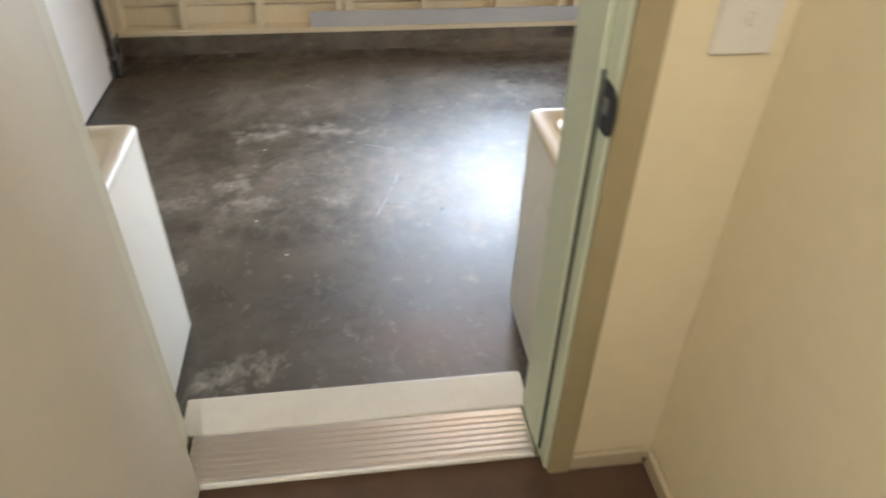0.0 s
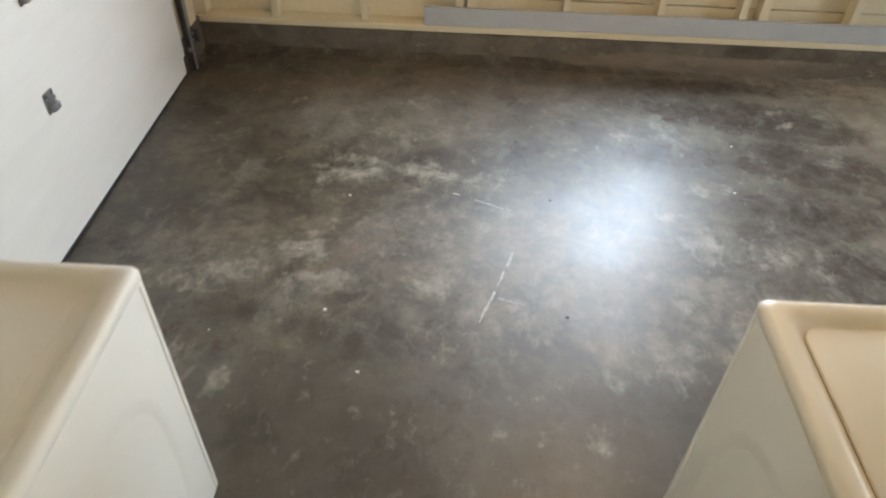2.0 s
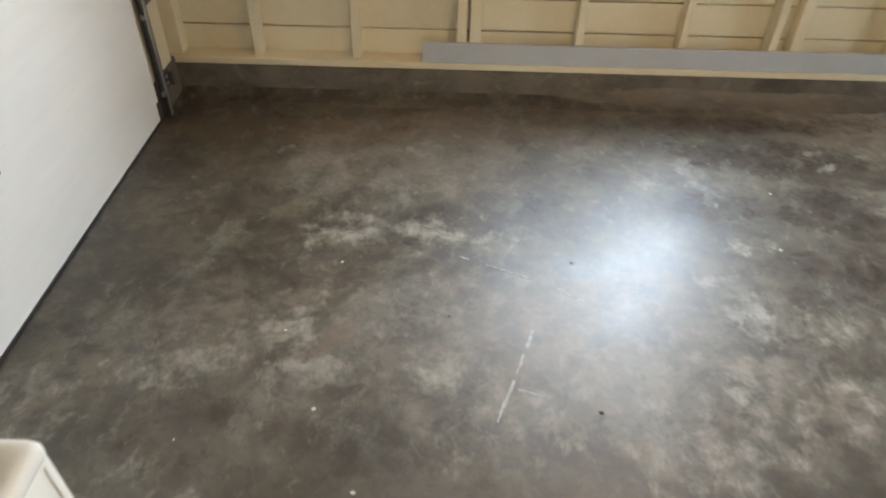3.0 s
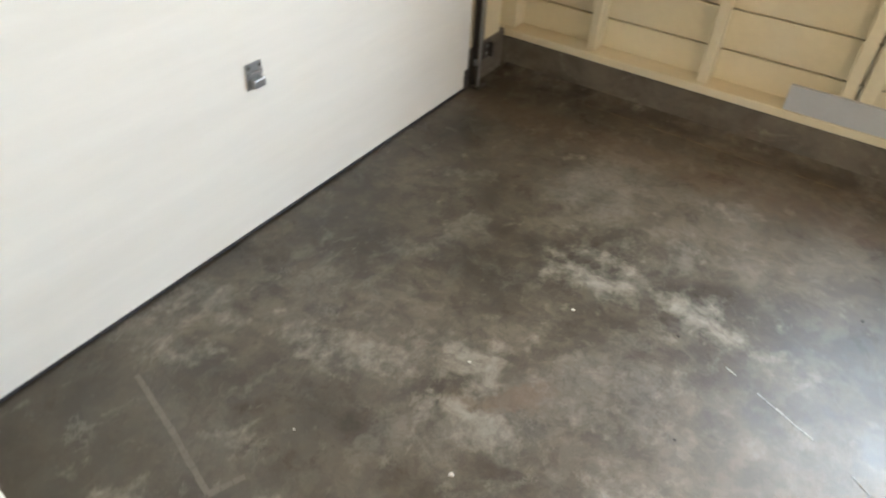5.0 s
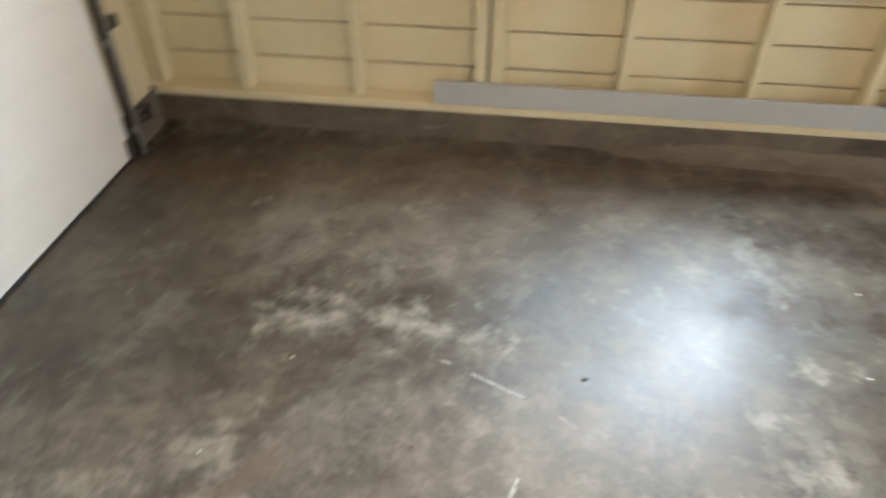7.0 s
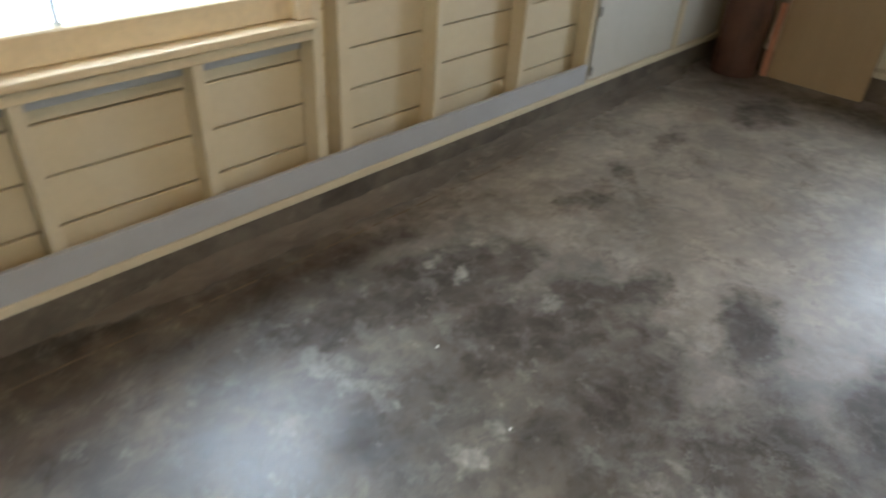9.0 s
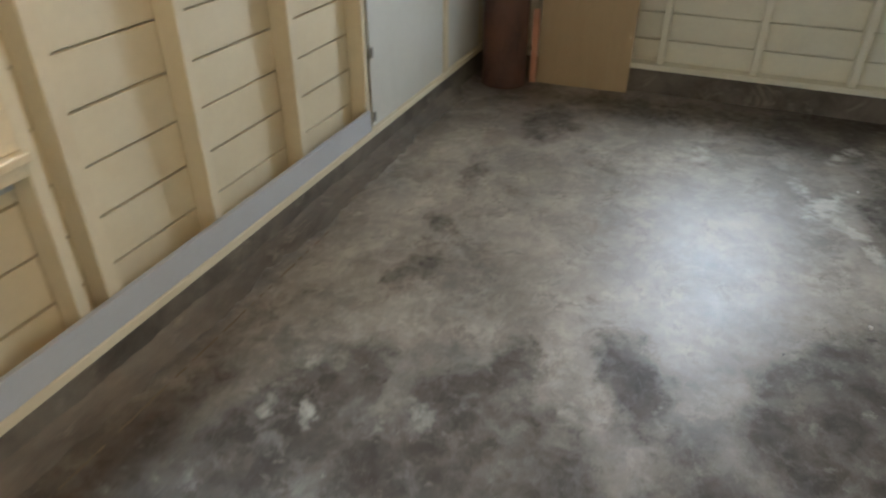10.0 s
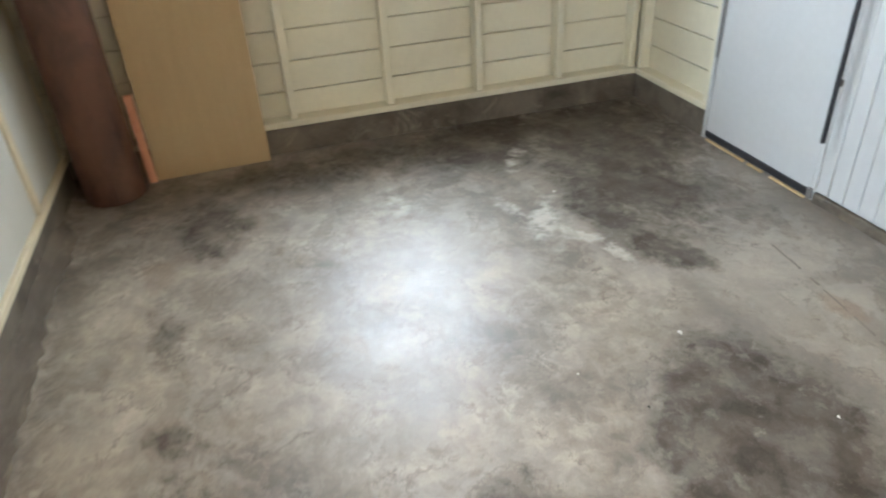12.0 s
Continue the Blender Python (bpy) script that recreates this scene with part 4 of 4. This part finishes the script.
part("keeper", bm_box(HX1 - 0.006, HX1 - 0.0032, HY0 + 0.004, HY0 + 0.020, 1.600, 1.630, 0.001), STEEL, strike)

threshold = holder("threshold", "worn ribbed aluminium door threshold", "threshold", kind="structure")
part("base", bm_box(HX0 + 0.013, HX1 - 0.013, 1.680, 1.832, HOUSE_FLOOR - 0.043, HOUSE_FLOOR - 0.004, 0.004), ALUMINIUM, threshold)
for i in range(7):
    y = 1.694 + i * 0.0185
    part("rib", bm_box(HX0 + 0.014, HX1 - 0.014, y, y + 0.011, HOUSE_FLOOR - 0.0038, HOUSE_FLOOR - 0.0014, 0.0011, 2), RIB_METAL, threshold)
part("nosing", bm_box(HX0 + 0.014, HX1 - 0.014, 1.666, 1.6795, HOUSE_FLOOR - 0.02, HOUSE_FLOOR + 0.004, 0.004), TRIM, threshold)
thing("door_sill", bm_box(HX0 - 0.022, HX1 + 0.012, 1.834, 1.962, HOUSE_FLOOR - 0.10, HOUSE_FLOOR - 0.004, 0.006, 2), TRIM, "white painted wooden outer door sill", "sill", kind="structure")
thing("carpet_edge", bm_box(HX0 + 0.001, HX1 - 0.001, HY0 - 0.0005, 1.6655, HOUSE_FLOOR - 0.044, HOUSE_FLOOR - 0.002), HALL_FLOOR, "dark brown carpet running up to the threshold", "carpet", kind="structure")

hall_door = holder("door_2", "beige painted hall door standing open", "door", kind="structure")
part("leaf", bm_box(HX0 + 0.016, HX0 + 0.058, HY0 - 0.83, HY0 + 0.034, HOUSE_FLOOR + 0.012, HOUSE_FLOOR + 2.04, 0.003), DOOR_BEIGE, hall_door)
for z in (HOUSE_FLOOR + 0.25, HOUSE_FLOOR + 1.05, HOUSE_FLOOR + 1.8):
    part("hinge", bm_tube(HX0 + 0.008, HY0 + 0.026, z, z + 0.09, 0.006, 10), HALL_WALL, hall_door)

switch_plate = holder("switch_plate", "white light switch plate on the cream hall wall", "switch plate")
part("plate", bm_box(1.803, 1.908, HY0 - 0.008, HY0 - 0.0005, 1.706, 1.826, 0.003, 2), TRIM, switch_plate)
part("toggle", bm_box(1.850, 1.861, HY0 - 0.020, HY0 - 0.0082, 1.757, 1.777, 0.002), TRIM, switch_plate)


# ceiling lamps
def pendant(name, at, label):
    x, y, top = at
    h = holder(name, label, "lamp")
    part("lamp_holder", bm_tube(x, y, top - 0.05, top - 0.0005, 0.045, 20), TRIM, h)
    bm = bmesh.new()
    bmesh.ops.create_uvsphere(bm, u_segments=16, v_segments=10, radius=0.032, matrix=Matrix.Translation((x, y, top - 0.085)))
    bulb = part("bulb", bm, BULB_GLASS, h, "lit warm bulb", True)
    bulb.visible_shadow = False


pendant("ceiling_lamp", (2.04, 4.22, TOP), "bare warm bulb in a white ceiling holder")
pendant("hall_lamp", (1.02, 0.10, 2.95), "warm hall bulb in a white ceiling holder")


# ---- laundry machines ----
def rounded_loop(bm, x0, x1, y0, y1, r, z, per=5):
    pts = []
    for cx, cy, a0 in ((x1 - r, y1 - r, 0), (x0 + r, y1 - r, 90), (x0 + r, y0 + r, 180), (x1 - r, y0 + r, 270)):
        for i in range(per):
            a = radians(a0 + 90 * i / (per - 1))
            pts.append(bm.verts.new((cx + r * math.cos(a), cy + r * math.sin(a), z)))
    return pts


def dished_top(x0, x1, y0, y1, H, rim):
    """One pressed sheet: rounded outer edge, raised rim, shallow dish."""
    bm = bmesh.new()
    prof = [(0.0, -0.030, 0.016), (-0.003, -0.026, 0.018), (-0.004, -0.008, 0.020), (0.000, 0.002, 0.022), (0.007, 0.008, 0.026), (0.016, 0.010, 0.032),
            (rim - 0.018, 0.0095, 0.040), (rim - 0.012, 0.007, 0.042), (rim - 0.006, 0.0045, 0.044), (rim + 0.004, -0.006, 0.048), (rim + 0.010, -0.0095, 0.05), (rim + 0.022, -0.010, 0.052)]
    loops = [rounded_loop(bm, x0 + d, x1 - d, y0 + d, y1 - d, r, H + z) for d, z, r in prof]
    for a, b in zip(loops, loops[1:]):
        for i in range(len(a)):
            j = (i + 1) % len(a)
            bm.faces.new((a[i], a[j], b[j], b[i]))
    bm.faces.new(loops[-1])
    bm.faces.new(loops[0][::-1])
    return bm


def rounded_slab(x0, x1, y0, y1, r, z0, z1, soft=0.003):
    """Flat plate with rounded corners and a softened upper edge."""
    bm = bmesh.new()
    loops = [rounded_loop(bm, x0 + d, x1 - d, y0 + d, y1 - d, r, z) for d, z in ((0, z0), (0, z1 - soft), (soft * 0.35, z1 - soft * 0.3), (soft, z1))]
    for a, b in zip(loops, loops[1:]):
        for i in range(len(a)):
            j = (i + 1) % len(a)
            bm.faces.new((a[i], a[j], b[j], b[i]))
    bm.faces.new(loops[-1])
    bm.faces.new(loops[0][::-1])
    return bm


def side_crease(x, s, y0, y1, z0, z1):
    """Soft pressed arch line in the side sheet."""
    bm = bmesh.new()
    ym, path = (y0 + y1) / 2, []
    for i in range(25):
        a = math.pi * i / 24
        path.append((ym + (y1 - y0) / 2 * math.cos(a), z1 - 0.22 + 0.22 * math.sin(a)))
    path = [(y1 - 0.03, z0), (y1, z0 + 0.2)] + path + [(y0, z0 + 0.2), (y0 + 0.03, z0)]
    rings = []
    for i, (y, z) in enumerate(path):
        p, q = path[max(i - 1, 0)], path[min(i + 1, len(path) - 1)]
        t = Vector((q[0] - p[0], q[1] - p[1]))
        nrm = Vector((-t.y, t.x)).normalized()
        ring = []
        for k, h in ((-0.030, -0.0008), (-0.015, 0.0002), (0.0, 0.0006), (0.015, 0.0002), (0.030, -0.0008)):
            ring.append(bm.verts.new((x + s * h, y + nrm.x * k, z + nrm.y * k)))
        rings.append(ring)
    for a, b in zip(rings, rings[1:]):
        for i in range(4):
            bm.faces.new((a[i], a[i + 1], b[i + 1], b[i]))
    return bm


def machine(name, x0, x1, y0, y1, label, mirror, coat):
    """Enamelled body, dished top, lid, console with sloping ends along the back."""
    m = holder(name, label, "washing machine" if name == "washing_machine" else "clothes dryer")
    H, base, rim = 0.988, 0.035, 0.052
    part("body", bm_box(x0, x1, y0, y1, base, H - 0.028, 0.010, 2), ENAMEL, m, smooth=True)
    part("plinth", bm_box(x0 + 0.02, x1 - 0.02, y0 + 0.02, y1 - 0.025, 0.0, base + 0.001), RUBBER, m, "dark recessed base")
    part("top", dished_top(x0, x1, y0, y1, H, rim), coat, m, "white enamel top with a raised rim", True)
    if mirror:
        part("lid", bm_box(x0 + rim + 0.05, x1 - rim - 0.05, y0 + 0.16, y1 - rim - 0.05, H - 0.0098, H - 0.0085, 0.0004), coat, m, "flat lid flush in the dished top")
    else:
        part("lid_gap", rounded_slab(x0 + rim + 0.014, x1 - rim - 0.014, y0 + 0.125, y1 - rim - 0.018, 0.040, H - 0.0098, H - 0.0082, 0.0004), BRONZE, m, "thin brown gap round the lid")
        part("lid", rounded_slab(x0 + rim + 0.0165, x1 - rim - 0.0165, y0 + 0.127, y1 - rim - 0.0205, 0.038, H - 0.0081, H - 0.0010), coat, m, "flat drop-in lid", True)
    # console lofted from its end to its middle
    bm, strip = bmesh.new(), bmesh.new()
    prof = [(0.0, 0.0), (0.0, 0.92), (0.012, 1.0), (0.100, 0.97), (0.116, 0.10), (0.118, 0.0)]
    w = x1 - x0
    half = [(0.024, 0.12), (0.040, 0.38), (0.065, 0.64), (0.095, 0.84), (0.130, 0.96), (0.170, 1.0)]
    xs = [(x0 + d, k) for d, k in half] + [(x1 - d, k) for d, k in half[::-1]]
    tall = 0.100
    rings = [[bm.verts.new((x, y0 + 0.002 + y, H - 0.010 + z * (tall + 0.012) * k)) for y, z in prof] for x, k in xs]
    caps = [[strip.verts.new((x, y0 + 0.002 + y, H + 0.002 + tall * k + z)) for y, z in ((0.084, -0.005), (0.087, 0.003), (0.101, 0.002), (0.105, -0.008))] for x, k in xs]
    for b_, rr in ((bm, rings), (strip, caps)):
        for a, b in zip(rr, rr[1:]):
            for i in range(len(a)):
                j = (i + 1) % len(a)
                b_.faces.new((a[i], a[j], b[j], b[i]))
        b_.faces.new(rr[0])
        b_.faces.new(rr[-1][::-1])
    con = part("console", bm, CONSOLE, m, "pale control console with sloping ends", True)
    part("trim_strip", strip, BROWN_TRIM, con, "shiny metal trim strip", True)
    for i in range(3):
        kx = x0 + w * (0.35 + 0.15 * i)
        bmk = bmesh.new()
        bmesh.ops.create_cone(bmk, cap_ends=True, segments=20, radius1=0.022, radius2=0.018, depth=0.022, matrix=Matrix.Translation((kx, y0 + 0.116, H + 0.060)) @ Matrix.Rotation(radians(-80), 4, "X"))
        part("knob", bmk, coat, con, "white control knob", True)
    sx, s = (x1, 1) if mirror else (x0, -1)
    part("side_crease", side_crease(sx, s, y0 + 0.13, y1 - 0.13, 0.16, H - 0.20), ENAMEL, m, smooth=True)
    lo, hi = sorted((sx - 0.001 * s, sx + 0.0025 * s))
    part("front_flange", bm_box(lo, hi, y1 - 0.026, y1 - 0.020, 0.05, H - 0.04, 0.001), ENAMEL, m)
    for fx in (x0 + 0.06, x1 - 0.06):
        part("foot", bm_tube(fx, y1 - 0.05, 0.0, 0.04, 0.02, 12), RUBBER, m)
    return m


machine("washing_machine", -0.197, 0.488, 2.20, 2.890, "white enamel top-loading washing machine beside the doorway", True, ENAMEL)
machine("clothes_dryer", 1.884, 2.569, 2.20, 2.880, "white enamel clothes dryer beside the doorway, its top tinted with warm bulb light", False, BULB_LIT_ENAMEL)

# ---- things in the far corner ----
tube = holder("rusty_tube", "tall rust-brown metal tube standing in the corner", "tube")
part("shell", bm_tube(6.565, 5.735, 0.0, 1.95, 0.165, 48, 0.158), RUST_TUBE, tube, smooth=True)
part("seam", bm_box(6.40, 6.404, 5.70, 5.712, 0.0, 1.95, 0.001), RUST_TUBE, tube)

sheet = thing("cardboard_sheet", bm_box(0, 0.012, -0.335, 0.335, 0, 1.75, 0.002), CARDBOARD, "tall flat brown cardboard sheet leaning on the wall", "cardboard")
sheet.matrix_world = Matrix.Translation((6.672, 5.175, 0.0)) @ Matrix.Rotation(radians(2.2), 4, "Z") @ Matrix.Rotation(radians(2.3), 4, "Y")
offcut = thing("wood_offcut", bm_box(0, 0.018, -0.024, 0.024, 0, 0.53, 0.003), PINK_WOOD, "narrow salmon-coloured wood offcut leaning beside the cardboard", "wood offcut")
offcut.matrix_world = Matrix.Translation((6.640, 5.535, 0.0)) @ Matrix.Rotation(radians(-1), 4, "X") @ Matrix.Rotation(radians(3), 4, "Y")

# ---- small marks and debris on the slab ----
def fleck(x, y, r, material, label):
    bm = bmesh.new()
    k = random.randint(5, 7)
    lower, upper = [], []
    for i in range(k):
        a = 2 * math.pi * i / k + random.uniform(-0.3, 0.3)
        q = r * random.uniform(0.6, 1.2)
        lower.append(bm.verts.new((q * math.cos(a), q * math.sin(a) * 0.7, 0)))
        upper.append(bm.verts.new((q * 0.8 * math.cos(a), q * 0.6 * math.sin(a), r * random.uniform(0.2, 0.5))))
    for i in range(k):
        j = (i + 1) % k
        bm.faces.new((lower[i], lower[j], upper[j], upper[i]))
    bm.faces.new(upper)
    bm.faces.new(lower[::-1])
    ob = thing("paint_fleck" if material == FLECK else "grit_crumb", bm, material, label, "debris", "crumbs on the slab")
    ob.location = (x, y, 0.0)


for x, y, r in ((0.864, 3.379, 0.010), (0.689, 3.688, 0.011), (0.684, 4.454, 0.008), (4.357, 3.478, 0.012), (4.28, 3.95, 0.007), (5.62, 3.42, 0.010), (2.62, 4.62, 0.008), (2.72, 5.05, 0.007), (0.52, 4.05, 0.007), (0.25, 3.55, 0.006), (3.80, 3.25, 0.008)):
    fleck(x, y, r, FLECK, "tiny white paint fleck on the concrete")
for x, y, r in ((1.684, 3.710, 0.010), (1.674, 4.489, 0.009), (1.52, 5.0, 0.008), (1.15, 4.15, 0.007), (4.05, 3.80, 0.007), (1.02, 4.55, 0.006)):
    fleck(x, y, r, GRIT, "tiny dark crumb of grit on the concrete")


def floor_line(name, points, width, label, material=SCRATCH, gap=0.2, frayed=1.0):
    """Broken thin line of dried paint or dust lying on the slab."""
    bm = bmesh.new()
    for (xa, ya), (xb, yb) in zip(points, points[1:]):
        d = Vector((xb - xa, yb - ya, 0))
        steps = max(2, int(d.length / 0.03))
        nrm = Vector((-d.y, d.x, 0)).normalized()
        for i in range(steps):
            if random.random() < gap:
                continue
            a, b = Vector((xa, ya, 0)) + d * (i / steps), Vector((xa, ya, 0)) + d * ((i + 0.92) / steps)
            w = width * random.uniform(1 - 0.6 * frayed, 1 + 0.1 * frayed) / 2
            o = nrm * random.uniform(-0.12, 0.12) * width * frayed
            q = [a + nrm * w + o, b + nrm * w * 0.8 + o, b - nrm * w * 0.8 + o, a - nrm * w + o]
            lo = [bm.verts.new((v.x, v.y, 0.0)) for v in q]
            hi = [bm.verts.new((v.x, v.y, 0.0012)) for v in q]
            bm.faces.new(hi)
            for k in range(4):
                bm.faces.new((lo[k], lo[(k + 1) % 4], hi[(k + 1) % 4], hi[k]))
    return thing(name, bm, material, label, "floor mark", kind="stuff")


floor_line("paint_scratch", [(1.475, 4.09), (1.41, 3.90), (1.321, 3.654)], 0.014, "thin broken white paint scratch on the slab", gap=0.1)
floor_line("paint_scratch", [(1.40, 3.80), (1.50, 3.77)], 0.005, "thin broken white paint scratch on the slab", gap=0.1)
floor_line("paint_scratch", [(1.19, 4.51), (1.27, 4.478), (1.42, 4.41), (1.54, 4.36), (1.70, 4.25)], 0.010, "thin broken white paint scratch on the slab", gap=0.35)
DUST = surface("grey_floor_dust", (0.23, 0.21, 0.175), (0.13, 0.11, 0.09), 0.85, big=9, fine=60, amount=0.7)
floor_line("dust_line", [(-0.26, 3.42), (0.0, 3.345), (0.21, 3.277), (0.25, 3.37)], 0.020, "faint dusty outline left on the slab", DUST, 0.0, 0.25)
floor_line("joint_line", [(4.75, 2.73), (4.57, 2.749), (4.2, 2.80), (3.9, 2.84)], 0.012, "worn pale joint line in the slab", DUST, 0.2)
MORTAR = surface("tan_mortar_edge", (0.22, 0.17, 0.11), (0.10, 0.075, 0.05), 0.8, big=9, fine=60, amount=0.8)
floor_line("mortar_edge", [(0.1, 5.838), (0.9, 5.826), (1.7, 5.832), (2.4, 5.818), (3.1, 5.826), (4.2, 5.836)], 0.012, "crumbling tan mortar line along the footing", MORTAR, 0.3)
